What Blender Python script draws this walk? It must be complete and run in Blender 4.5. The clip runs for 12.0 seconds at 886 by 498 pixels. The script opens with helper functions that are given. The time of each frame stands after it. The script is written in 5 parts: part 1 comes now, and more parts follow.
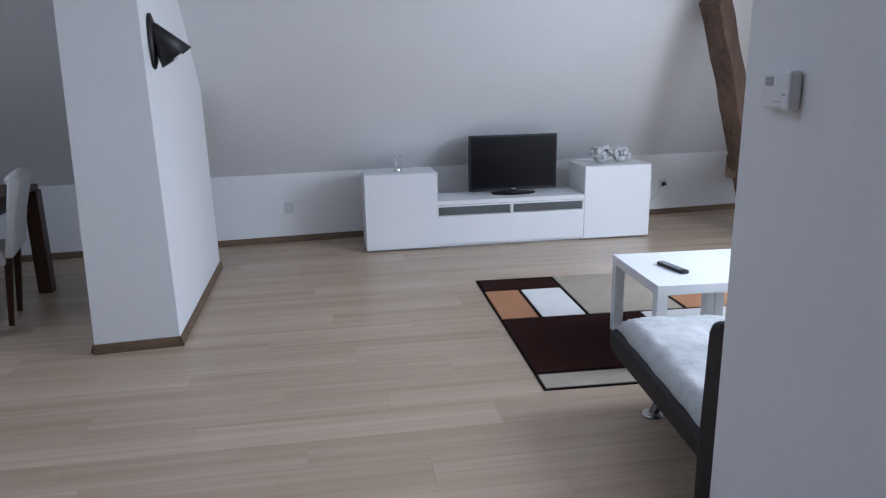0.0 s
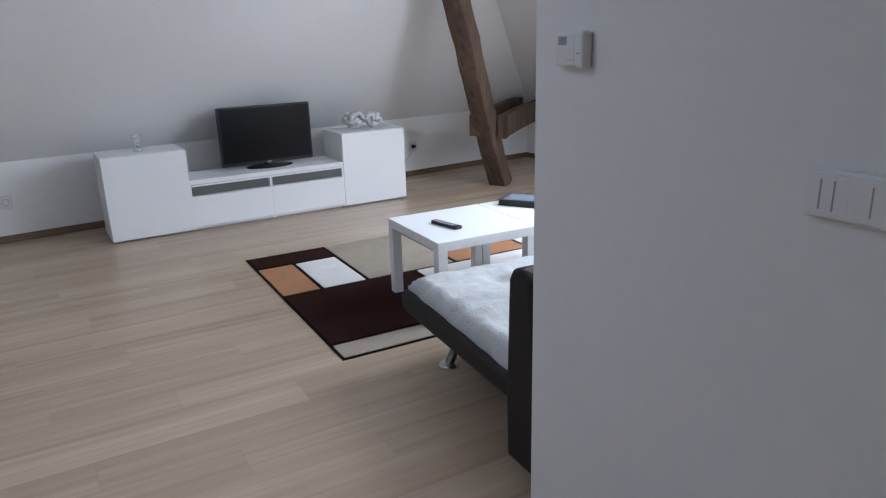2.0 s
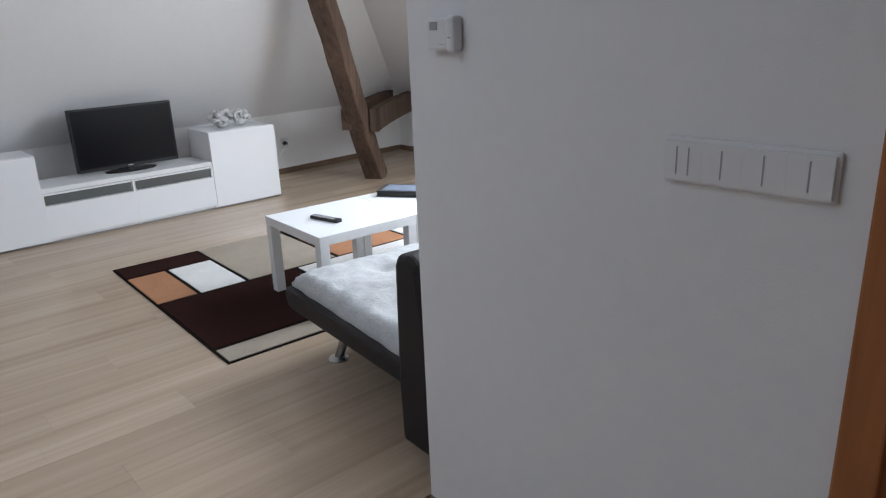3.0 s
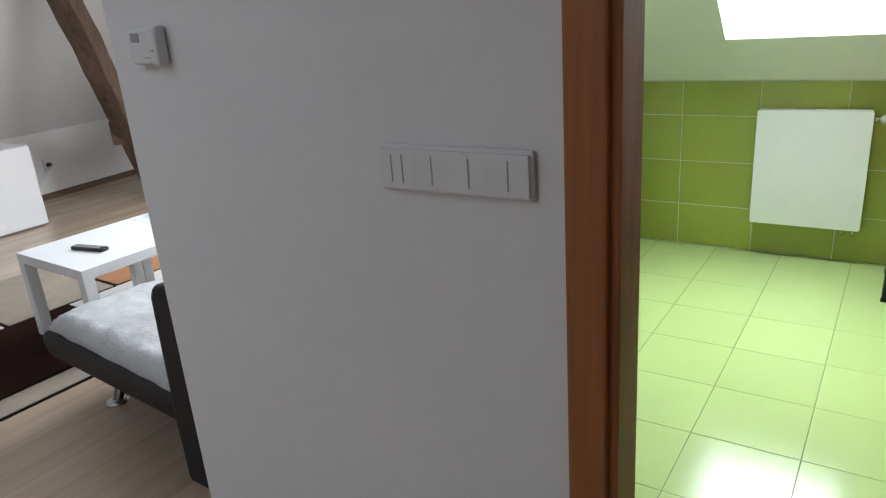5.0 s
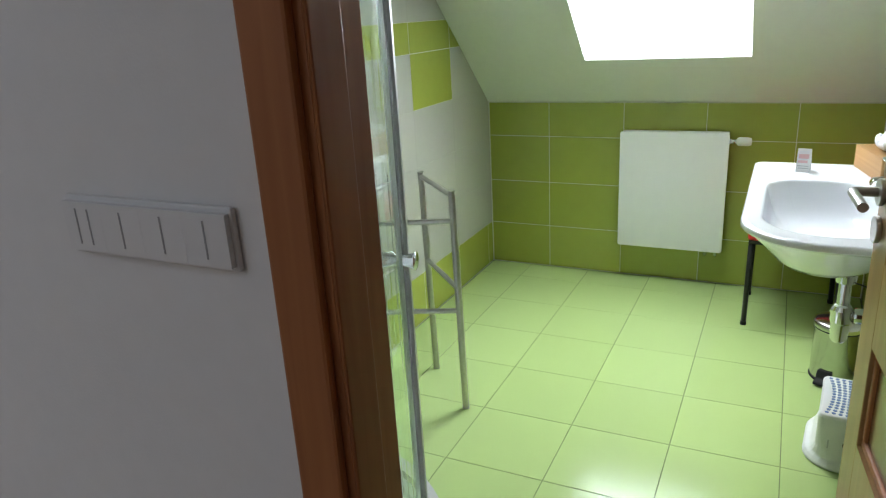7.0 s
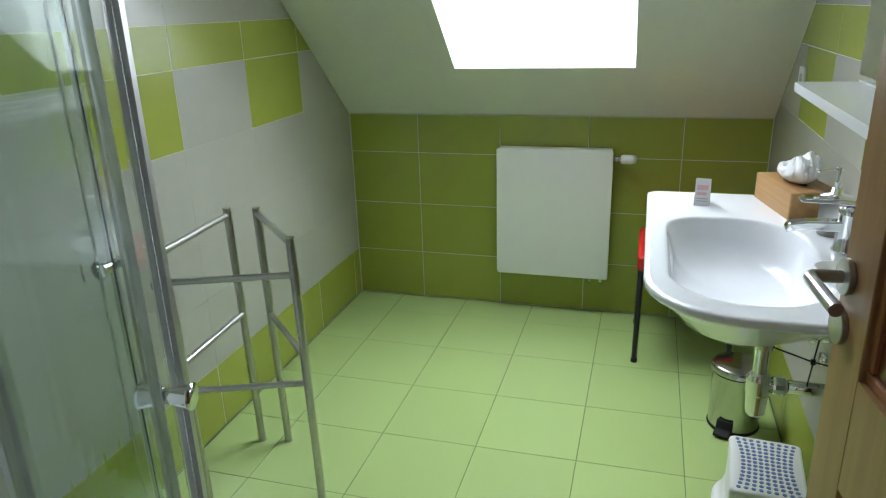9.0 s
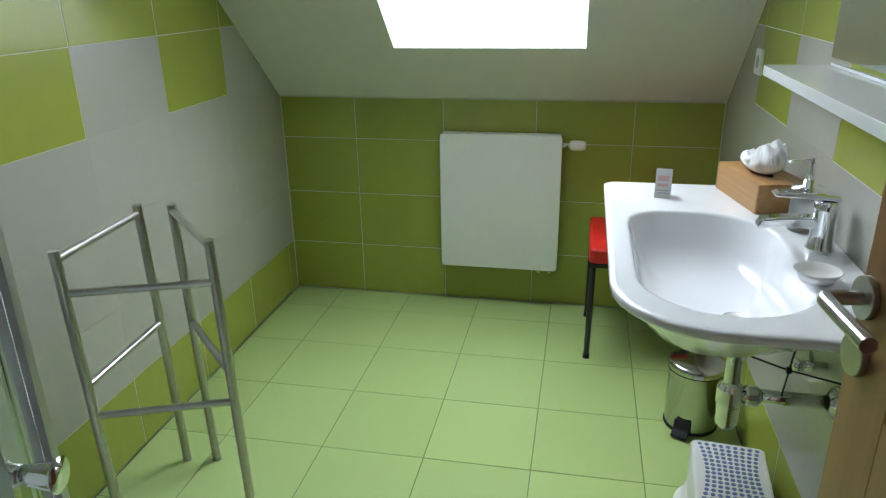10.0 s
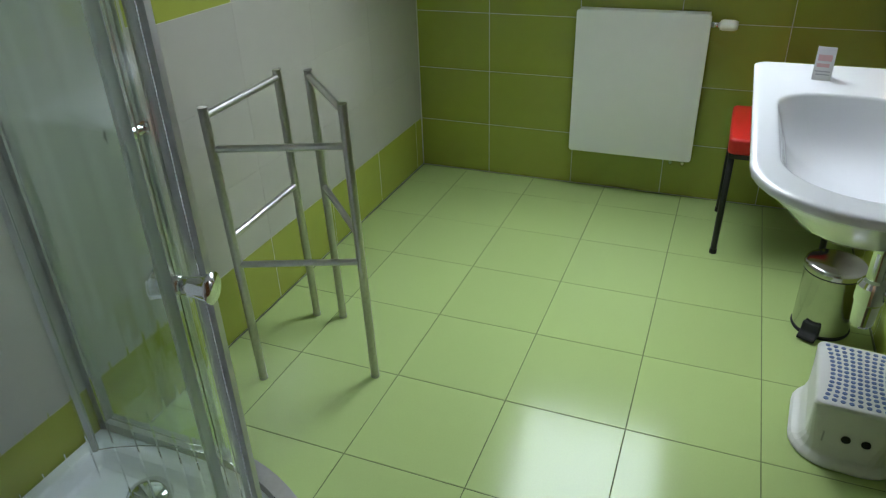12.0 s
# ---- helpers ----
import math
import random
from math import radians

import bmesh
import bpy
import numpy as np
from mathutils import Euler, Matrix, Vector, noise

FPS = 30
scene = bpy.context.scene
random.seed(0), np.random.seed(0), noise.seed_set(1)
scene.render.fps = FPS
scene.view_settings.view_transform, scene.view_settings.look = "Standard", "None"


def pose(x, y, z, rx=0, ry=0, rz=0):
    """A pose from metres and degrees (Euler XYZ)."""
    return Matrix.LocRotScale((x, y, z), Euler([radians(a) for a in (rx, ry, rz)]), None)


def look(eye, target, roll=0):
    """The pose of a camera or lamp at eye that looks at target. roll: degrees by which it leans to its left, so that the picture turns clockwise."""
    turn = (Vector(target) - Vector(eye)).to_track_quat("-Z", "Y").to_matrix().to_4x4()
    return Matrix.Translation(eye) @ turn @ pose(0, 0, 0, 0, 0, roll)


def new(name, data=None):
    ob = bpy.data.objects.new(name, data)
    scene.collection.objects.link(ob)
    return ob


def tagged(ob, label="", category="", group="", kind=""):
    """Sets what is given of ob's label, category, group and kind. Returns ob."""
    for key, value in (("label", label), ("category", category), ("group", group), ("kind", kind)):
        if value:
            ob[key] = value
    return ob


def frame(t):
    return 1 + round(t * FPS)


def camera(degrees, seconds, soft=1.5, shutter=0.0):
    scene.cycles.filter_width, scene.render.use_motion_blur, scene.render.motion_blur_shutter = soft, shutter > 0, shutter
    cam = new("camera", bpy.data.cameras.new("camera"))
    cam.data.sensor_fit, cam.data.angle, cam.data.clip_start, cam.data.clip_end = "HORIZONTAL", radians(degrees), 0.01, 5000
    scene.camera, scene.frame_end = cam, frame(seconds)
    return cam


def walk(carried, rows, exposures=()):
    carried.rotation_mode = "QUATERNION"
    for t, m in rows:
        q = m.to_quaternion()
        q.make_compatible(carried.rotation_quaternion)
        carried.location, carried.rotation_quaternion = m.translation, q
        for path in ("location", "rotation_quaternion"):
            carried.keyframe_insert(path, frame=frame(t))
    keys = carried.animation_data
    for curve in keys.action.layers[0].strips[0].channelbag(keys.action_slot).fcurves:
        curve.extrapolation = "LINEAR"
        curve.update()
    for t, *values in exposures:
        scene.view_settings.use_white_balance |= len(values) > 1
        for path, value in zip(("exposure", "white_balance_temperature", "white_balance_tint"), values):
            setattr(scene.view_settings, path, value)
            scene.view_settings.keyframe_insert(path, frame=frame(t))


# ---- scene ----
cam = camera(64.7, 12.0, soft=1.2)
PATH = [
    (0, (0.058, -0.008, 1.457), (0.357, 1.907, 0.964), -1.0),
    (0.5, (0.037, 0.025, 1.463), (0.496, 1.902, 0.948), -0.8),
    (1, (-0.019, 0.05, 1.467), (0.62, 1.866, 0.924), -0.5),
    (1.5, (-0.067, 0.063, 1.463), (0.743, 1.802, 0.895), -0.9),
    (2, (-0.1, 0.083, 1.451), (0.862, 1.734, 0.859), -1.6),
    (2.5, (-0.117, 0.086, 1.442), (0.978, 1.645, 0.834), -2.1),
    (3, (-0.129, 0.073, 1.433), (1.109, 1.518, 0.817), -2.3),
    (3.5, (-0.111, 0.054, 1.427), (1.252, 1.379, 0.803), -2.6),
    (3.7, (-0.074, 0.043, 1.435), (1.324, 1.323, 0.794), -3.3),
    (5.3, (0.058, -0.019, 1.448), (1.65, 1.0, 0.797), -4.3),
    (5.5, (0.078, -0.031, 1.45), (1.692, 0.957, 0.804), -4.2),
    (6, (0.158, -0.059, 1.453), (1.825, 0.845, 0.817), -3.4),
    (6.5, (0.259, -0.098, 1.442), (1.951, 0.765, 0.816), -3.2),
    (7, (0.37, -0.115, 1.431), (2.065, 0.735, 0.793), -3.3),
    (7.2, (0.423, -0.11, 1.426), (2.128, 0.717, 0.786), -3.2),
    (8.8, (0.82, -0.031, 1.435), (2.618, 0.552, 0.782), -2.1),
    (9, (0.866, -0.016, 1.434), (2.675, 0.524, 0.776), -1.8),
    (9.5, (0.966, 0.02, 1.426), (2.807, 0.431, 0.76), -1.2),
    (10, (1.056, 0.041, 1.414), (2.888, 0.414, 0.703), -0.9),
    (10.5, (1.107, 0.055, 1.407), (2.874, 0.537, 0.604), -2.2),
    (11, (1.103, 0.067, 1.395), (2.809, 0.647, 0.527), -2.9),
    (11.5, (1.075, 0.064, 1.385), (2.736, 0.692, 0.464), -2.4),
    (12, (1.03, 0.041, 1.373), (2.638, 0.712, 0.392), -2.0),
]
EXPOSURES = [(0, 0.88, 5600, 12), (1.5, 0.8, 5750, 12), (2.5, 0.88, 6050, 11), (3.5, 1.0, 6250, 10), (5.5, 0.9, 6450, 10), (6.5, 0.75, 6450, 10),
             (7, 0.65, 6400, 10), (9, 0.14, 6300, 10), (10.5, -0.05, 6300, 10), (12, -0.15, 6300, 11)]
walk(cam, [(t, look(eye, target, roll)) for t, eye, target, roll in PATH], EXPOSURES)

# ---- world, sun, window light ----
world = bpy.data.worlds.new("world")
scene.world = world
world.use_nodes = True
wn = world.node_tree
sky = wn.nodes.new("ShaderNodeTexSky")
sky.sky_type, sky.sun_disc = "NISHITA", False
sky.sun_elevation, sky.sun_rotation = radians(48), radians(42)
sky.dust_density = 4.0
wn.links.new(sky.outputs[0], wn.nodes["Background"].inputs["Color"])
wn.nodes["Background"].inputs["Strength"].default_value = 0.15
sun_data = bpy.data.lights.new("sun", "SUN")
sun_data.energy, sun_data.angle, sun_data.color = 0.45, radians(30), (0.97, 0.98, 1.0)
sun = new("sun", sun_data)
sun.matrix_world = look((5.5, 6.0, 8.5), (0, 0, 0))


def window_light(name, eye, target, wide, tall, watts, color):
    """The sky's light, in the opening of a window, real or added."""
    d = bpy.data.lights.new(name, "AREA")
    d.shape, d.size, d.size_y, d.energy, d.color = "RECTANGLE", wide, tall, watts, color
    ob = new(name, d)
    ob.matrix_world = look(eye, target)
    return ob


DAY = (0.89, 0.95, 1.0)

# ---- materials ----


def material(name, color, rough=0.5, metal=0.0, grain=0.0, scale=40.0, stain=0.0, stain_scale=2.5, bump=0.0, bump_scale=120.0,
             piece=0.0, coat=0.0, stretch=(1, 1, 1), spec=0.5, rough_var=0.0):
    """A procedural surface: base colour with fine grain, broad stains, variation from piece to piece, and fine relief."""
    m = bpy.data.materials.new(name)
    m.use_nodes = True
    nt = m.node_tree
    b = nt.nodes["Principled BSDF"]
    b.inputs["Roughness"].default_value = rough
    b.inputs["Metallic"].default_value = metal
    b.inputs["Coat Weight"].default_value = coat
    b.inputs["Coat Roughness"].default_value = 0.08
    b.inputs["Specular IOR Level"].default_value = spec
    tc = nt.nodes.new("ShaderNodeTexCoord")
    mp = nt.nodes.new("ShaderNodeMapping")
    mp.inputs["Scale"].default_value = stretch
    nt.links.new(tc.outputs["Object"], mp.inputs["Vector"])

    def noise_node(s, detail=4.0):
        n = nt.nodes.new("ShaderNodeTexNoise")
        n.inputs["Scale"].default_value, n.inputs["Detail"].default_value = s, detail
        nt.links.new(mp.outputs[0], n.inputs["Vector"])
        return n

    def ranged(sock, lo, hi):
        r = nt.nodes.new("ShaderNodeMapRange")
        r.inputs["From Min"].default_value, r.inputs["From Max"].default_value = 0.3, 0.7
        r.inputs["To Min"].default_value, r.inputs["To Max"].default_value = lo, hi
        nt.links.new(sock, r.inputs["Value"])
        return r.outputs[0]

    factors = []
    if grain:
        factors.append(ranged(noise_node(scale).outputs["Fac"], 1 - grain, 1 + grain))
    if stain:
        factors.append(ranged(noise_node(stain_scale, 3.0).outputs["Fac"], 1 - stain, 1 + stain))
    if piece:
        oi = nt.nodes.new("ShaderNodeObjectInfo")
        r = nt.nodes.new("ShaderNodeMapRange")
        r.inputs["To Min"].default_value, r.inputs["To Max"].default_value = 1 - piece, 1 + piece
        nt.links.new(oi.outputs["Random"], r.inputs["Value"])
        factors.append(r.outputs[0])
    out = None
    for f in factors:
        if out is None:
            out = f
        else:
            x = nt.nodes.new("ShaderNodeMath")
            x.operation = "MULTIPLY"
            nt.links.new(out, x.inputs[0])
            nt.links.new(f, x.inputs[1])
            out = x.outputs[0]
    b.inputs["Base Color"].default_value = (*color, 1)
    if out is not None:
        v = nt.nodes.new("ShaderNodeVectorMath")
        v.operation = "SCALE"
        v.inputs[0].default_value = color
        nt.links.new(out, v.inputs["Scale"])
        nt.links.new(v.outputs[0], b.inputs["Base Color"])
    if rough_var:
        nt.links.new(ranged(noise_node(7.0).outputs["Fac"], max(rough - rough_var, 0.02), min(rough + rough_var, 1)), b.inputs["Roughness"])
    if bump:
        bp = nt.nodes.new("ShaderNodeBump")
        bp.inputs["Strength"].default_value, bp.inputs["Distance"].default_value = bump, 0.004
        nt.links.new(noise_node(bump_scale, 5.0).outputs["Fac"], bp.inputs["Height"])
        nt.links.new(bp.outputs[0], b.inputs["Normal"])
    return m


def wood(name, dark, light, rough=0.4, along="X", fine=55.0, piece=0.0, bump=0.08, coat=0.0, strips=False):
    """Wood with grain along one axis, darker pores, and a shade of its own for each piece."""
    m = material(name, light, rough, bump=0, spec=0.3)
    nt = m.node_tree
    b = nt.nodes["Principled BSDF"]
    b.inputs["Coat Weight"].default_value = coat
    tc = nt.nodes.new("ShaderNodeTexCoord")
    mp = nt.nodes.new("ShaderNodeMapping")
    k = {"X": (0.024, 1, 1), "Y": (1, 0.06, 1), "Z": (1, 1, 0.06)}[along]
    mp.inputs["Scale"].default_value = k
    oi = nt.nodes.new("ShaderNodeObjectInfo")
    sh = nt.nodes.new("ShaderNodeVectorMath")
    sh.operation = "SCALE"
    sh.inputs[0].default_value = (7.3, 13.1, 5.7)
    nt.links.new(oi.outputs["Random"], sh.inputs["Scale"])
    ad = nt.nodes.new("ShaderNodeVectorMath")
    ad.operation = "ADD"
    nt.links.new(tc.outputs["Object"], ad.inputs[0])
    nt.links.new(sh.outputs[0], ad.inputs[1])
    nt.links.new(ad.outputs[0], mp.inputs["Vector"])
    n1 = nt.nodes.new("ShaderNodeTexNoise")
    n1.inputs["Scale"].default_value, n1.inputs["Detail"].default_value, n1.inputs["Distortion"].default_value = fine, 6.0, 0.6
    n2 = nt.nodes.new("ShaderNodeTexNoise")
    n2.inputs["Scale"].default_value, n2.inputs["Detail"].default_value = fine / 6, 3.0
    for n in (n1, n2):
        nt.links.new(mp.outputs[0], n.inputs["Vector"])
    mx = nt.nodes.new("ShaderNodeMath")
    mx.operation = "MULTIPLY_ADD"
    mx.inputs[1].default_value, mx.inputs[2].default_value = 0.5, 0.0
    ad2 = nt.nodes.new("ShaderNodeMath")
    nt.links.new(n1.outputs["Fac"], ad2.inputs[0])
    nt.links.new(n2.outputs["Fac"], ad2.inputs[1])
    nt.links.new(ad2.outputs[0], mx.inputs[0])
    fac = mx.outputs[0]
    if piece:
        r = nt.nodes.new("ShaderNodeMapRange")
        r.inputs["To Min"].default_value, r.inputs["To Max"].default_value = -piece, piece
        nt.links.new(oi.outputs["Random"], r.inputs["Value"])
        a3 = nt.nodes.new("ShaderNodeMath")
        nt.links.new(fac, a3.inputs[0])
        nt.links.new(r.outputs[0], a3.inputs[1])
        fac = a3.outputs[0]
    if strips:
        geo = nt.nodes.new("ShaderNodeNewGeometry")
        r = nt.nodes.new("ShaderNodeMapRange")
        r.inputs["To Min"].default_value, r.inputs["To Max"].default_value = -0.05, 0.05
        nt.links.new(geo.outputs["Random Per Island"], r.inputs["Value"])
        a4 = nt.nodes.new("ShaderNodeMath")
        nt.links.new(fac, a4.inputs[0])
        nt.links.new(r.outputs[0], a4.inputs[1])
        # a few strips much paler: lighter boards, and reflected streaks put into the colour
        lift = nt.nodes.new("ShaderNodeMapRange")
        lift.inputs["From Min"].default_value, lift.inputs["From Max"].default_value = 0.86, 0.92
        lift.inputs["To Max"].default_value = 0.2
        nt.links.new(geo.outputs["Random Per Island"], lift.inputs["Value"])
        a5 = nt.nodes.new("ShaderNodeMath")
        nt.links.new(a4.outputs[0], a5.inputs[0])
        nt.links.new(lift.outputs[0], a5.inputs[1])
        fac = a5.outputs[0]
    ramp = nt.nodes.new("ShaderNodeValToRGB")
    ramp.color_ramp.elements[0].position, ramp.color_ramp.elements[1].position = 0.32, 0.66
    ramp.color_ramp.elements[0].color, ramp.color_ramp.elements[1].color = (*dark, 1), (*light, 1)
    nt.links.new(fac, ramp.inputs[0])
    nt.links.new(ramp.outputs[0], b.inputs["Base Color"])
    bp = nt.nodes.new("ShaderNodeBump")
    bp.inputs["Strength"].default_value, bp.inputs["Distance"].default_value = bump, 0.003
    nt.links.new(n1.outputs["Fac"], bp.inputs["Height"])
    nt.links.new(bp.outputs[0], b.inputs["Normal"])
    return m


def glass(name, tint, rough=0.0):
    m = bpy.data.materials.new(name)
    m.use_nodes = True
    b = m.node_tree.nodes["Principled BSDF"]
    b.inputs["Base Color"].default_value = (*tint, 1)
    b.inputs["Transmission Weight"].default_value = 1.0
    b.inputs["Roughness"].default_value = rough
    b.inputs["IOR"].default_value = 1.45
    return m


M = {}
M["wall"] = material("white_wall_paint", (0.74, 0.74, 0.745), 0.85, grain=0.012, scale=25, stain=0.02, stain_scale=0.9, bump=0.12, bump_scale=220)
M["slope"] = material("white_plasterboard_paint", (0.72, 0.72, 0.73), 0.88, grain=0.012, scale=20, stain=0.025, stain_scale=0.8, bump=0.1, bump_scale=180)
M["bath_paint"] = material("bathroom_white_paint", (0.76, 0.76, 0.74), 0.85, grain=0.012, scale=25, stain=0.02, stain_scale=1.0, bump=0.1, bump_scale=200)
M["plank"] = wood("oak_laminate", (0.36, 0.267, 0.187), (0.495, 0.386, 0.282), 0.27, "X", 34, piece=0.06, strips=True, bump=0.03)
M["skirting"] = wood("oak_skirting", (0.1, 0.064, 0.04), (0.18, 0.118, 0.075), 0.45, "X", 60)
M["door_wood"] = wood("beech_door_wood", (0.24, 0.08, 0.027), (0.37, 0.142, 0.05), 0.5, "Z", 40, coat=0.0, bump=0.03)
M["leaf_wood"] = wood("light_beech_leaf", (0.25, 0.125, 0.048), (0.36, 0.195, 0.082), 0.34, "Z", 40, coat=0.15, bump=0.03)
M["beam"] = wood("old_oak_beam", (0.04, 0.026, 0.019), (0.14, 0.09, 0.064), 0.75, "Z", 30, bump=0.6)
M["green_wall"] = material("green_wall_tile", (0.345, 0.39, 0.064), 0.26, grain=0.015, scale=18, stain=0.02, stain_scale=2, piece=0.035, bump=0.03, bump_scale=60, coat=0.2)
M["white_tile"] = material("white_wall_tile", (0.46, 0.452, 0.4), 0.22, grain=0.01, scale=18, piece=0.02, bump=0.02, bump_scale=60, coat=0.2)
M["green_floor"] = material("light_green_floor_tile", (0.402, 0.522, 0.197), 0.14, grain=0.02, scale=220, piece=0.025, bump=0.03, bump_scale=40)
M["grout"] = material("dark_floor_grout", (0.12, 0.145, 0.065), 0.9, grain=0.15, scale=60, bump=0.2)
M["screed"] = material("grey_screed", (0.3, 0.3, 0.29), 0.95, grain=0.1, scale=30, stain=0.08, bump=0.3)
M["wall_grout"] = material("pale_wall_grout", (0.66, 0.66, 0.5), 0.9, grain=0.06, scale=60, bump=0.2)
M["white_lacquer"] = material("white_gloss_lacquer", (0.78, 0.79, 0.81), 0.16, grain=0.006, scale=10, coat=0.3)
M["white_matt"] = material("white_foil", (0.75, 0.76, 0.77), 0.38, grain=0.01, scale=30, bump=0.03)
M["enamel"] = material("white_enamel", (0.8, 0.8, 0.78), 0.34, grain=0.008, scale=20, bump=0.02, bump_scale=90)
M["ceramic"] = material("white_ceramic", (0.88, 0.9, 0.94), 0.1, grain=0.004, scale=8, coat=0.5)
M["plastic"] = material("white_plastic", (0.74, 0.74, 0.73), 0.42, grain=0.01, scale=30, bump=0.03)
M["socket_plate"] = material("white_socket_plate", (0.62, 0.63, 0.65), 0.35, grain=0.01, scale=30)
M["grey_ceramic"] = material("pearl_grey_ceramic", (0.6, 0.6, 0.6), 0.25, grain=0.08, scale=60)
M["switch_plastic"] = material("white_switch_plastic", (0.7, 0.7, 0.71), 0.4, grain=0.01, scale=30)
M["groove"] = material("grey_switch_groove", (0.32, 0.32, 0.33), 0.6)
M["steel"] = material("brushed_steel", (0.47, 0.46, 0.44), 0.3, 1.0, grain=0.05, scale=90, bump=0.04, bump_scale=300)
M["chrome"] = material("polished_chrome", (0.78, 0.79, 0.8), 0.07, 1.0, grain=0.01, scale=20)
M["bin_steel"] = material("polished_bin_steel", (0.5, 0.5, 0.49), 0.15, 1.0, grain=0.03, scale=40)
M["blue_cover"] = material("grey_blue_cover", (0.16, 0.19, 0.25), 0.4, grain=0.05, scale=40)
M["silicone"] = material("pale_silicone", (0.6, 0.6, 0.5), 0.5, grain=0.03)
M["alu"] = material("matt_aluminium", (0.46, 0.46, 0.45), 0.46, 1.0, grain=0.04, scale=60)
M["black_metal"] = material("black_painted_steel", (0.009, 0.01, 0.009), 0.4, 0.0, grain=0.1, scale=50)
M["black_plastic"] = material("black_plastic", (0.012, 0.012, 0.014), 0.36, grain=0.1, scale=60, spec=0.35)
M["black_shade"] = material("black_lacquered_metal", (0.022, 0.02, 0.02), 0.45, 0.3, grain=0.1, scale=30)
M["screen"] = material("dark_tv_screen", (0.004, 0.004, 0.006), 0.24, grain=0.05, scale=5, spec=0.15)
M["smoked"] = material("smoked_glass_strip", (0.1, 0.11, 0.11), 0.14, grain=0.03, scale=9, coat=0.3)
M["leather"] = material("dark_brown_leather", (0.013, 0.011, 0.012), 0.55, spec=0.3, grain=0.2, scale=40, stain=0.1, bump=0.35, bump_scale=260)
M["quilt"] = material("pale_grey_quilt", (0.44, 0.45, 0.45), 0.95, grain=0.06, scale=45, stain=0.05, stain_scale=6, bump=0.6, bump_scale=70)
M["dining_fabric"] = material("white_chair_leather", (0.66, 0.65, 0.63), 0.55, grain=0.03, scale=30, bump=0.15, bump_scale=180)
M["dark_wood"] = wood("dark_stained_wood", (0.03, 0.012, 0.008), (0.085, 0.035, 0.022), 0.4, "Z", 50)
M["red"] = material("red_vinyl", (0.62, 0.016, 0.012), 0.42, grain=0.04, scale=60, bump=0.1, bump_scale=250)
M["bamboo"] = wood("bamboo_box_wood", (0.36, 0.19, 0.07), (0.53, 0.32, 0.14), 0.45, "X", 45)
M["tissue"] = material("white_tissue", (0.82, 0.82, 0.83), 0.95, grain=0.02, scale=60, bump=0.1)
M["paper"] = material("white_card", (0.8, 0.8, 0.8), 0.7, grain=0.01)
M["pink_print"] = material("pink_print", (0.78, 0.5, 0.5), 0.7, grain=0.05)
M["grey_print"] = material("grey_print", (0.5, 0.5, 0.52), 0.7, grain=0.05)
M["blue_dot"] = material("blue_rubber_dot", (0.15, 0.22, 0.42), 0.7, grain=0.08, scale=90)
M["rubber"] = material("black_rubber", (0.015, 0.015, 0.016), 0.8, grain=0.1)
M["shower_glass"] = glass("shower_glass", (0.94, 0.985, 0.965))
M["clear_glass"] = glass("clear_glass", (0.95, 0.96, 0.97))
M["milk_glass"] = glass("frosted_bottle_glass", (0.86, 0.88, 0.88), 0.3)
M["frosted"] = glass("frosted_glass", (0.62, 0.68, 0.66), 0.35)
M["mirror"] = material("mirror_silver", (0.85, 0.87, 0.86), 0.02, 1.0)
M["door_glass"] = material("amber_door_panel", (0.2, 0.06, 0.02), 0.25, grain=0.1, scale=20, coat=0.3)
RUGC = {"brown": (0.026, 0.009, 0.007), "black": (0.01, 0.007, 0.006), "beige": (0.36, 0.31, 0.25), "tan": (0.4, 0.2, 0.11), "cream": (0.7, 0.69, 0.67)}
for key, c in RUGC.items():
    M["rug_" + key] = material("rug_pile_" + key, c, 0.95, grain=0.14, scale=160, stain=0.06, stain_scale=7, bump=0.7, bump_scale=420, spec=0.08)

# ---- mesh helpers ----


def part(name, bm, mat, parent=None, label="", smooth=False, bevel=0.0, segments=2):
    """Links a bmesh as one mesh object, under a thing or a part where one is given."""
    me = bpy.data.meshes.new(name)
    if smooth:
        for f in bm.faces:
            f.smooth = True
    bm.to_mesh(me)
    bm.free()
    me.materials.append(M[mat] if isinstance(mat, str) else mat)
    ob = new(name, me)
    if parent is not None:
        ob.parent = parent
    if bevel:
        md = ob.modifiers.new("bevel", "BEVEL")
        md.width, md.segments, md.limit_method, md.angle_limit = bevel, segments, "ANGLE", radians(35)
        md.harden_normals = False
    return tagged(ob, label)


def thing(name, at, label, category, group="", kind="", rz=0):
    """An empty at the base of a thing, that carries its parts."""
    ob = new(name)
    ob.empty_display_size = 0.1
    ob.matrix_world = pose(at[0], at[1], at[2], 0, 0, rz)
    return tagged(ob, label, category, group, kind)


def box(x0, x1, y0, y1, z0, z1, bm=None):
    bm = bm or bmesh.new()
    v = [bm.verts.new(p) for p in ((x0, y0, z0), (x1, y0, z0), (x1, y1, z0), (x0, y1, z0), (x0, y0, z1), (x1, y0, z1), (x1, y1, z1), (x0, y1, z1))]
    for q in ((3, 2, 1, 0), (4, 5, 6, 7), (0, 1, 5, 4), (1, 2, 6, 5), (2, 3, 7, 6), (3, 0, 4, 7)):
        bm.faces.new([v[i] for i in q])
    return bm


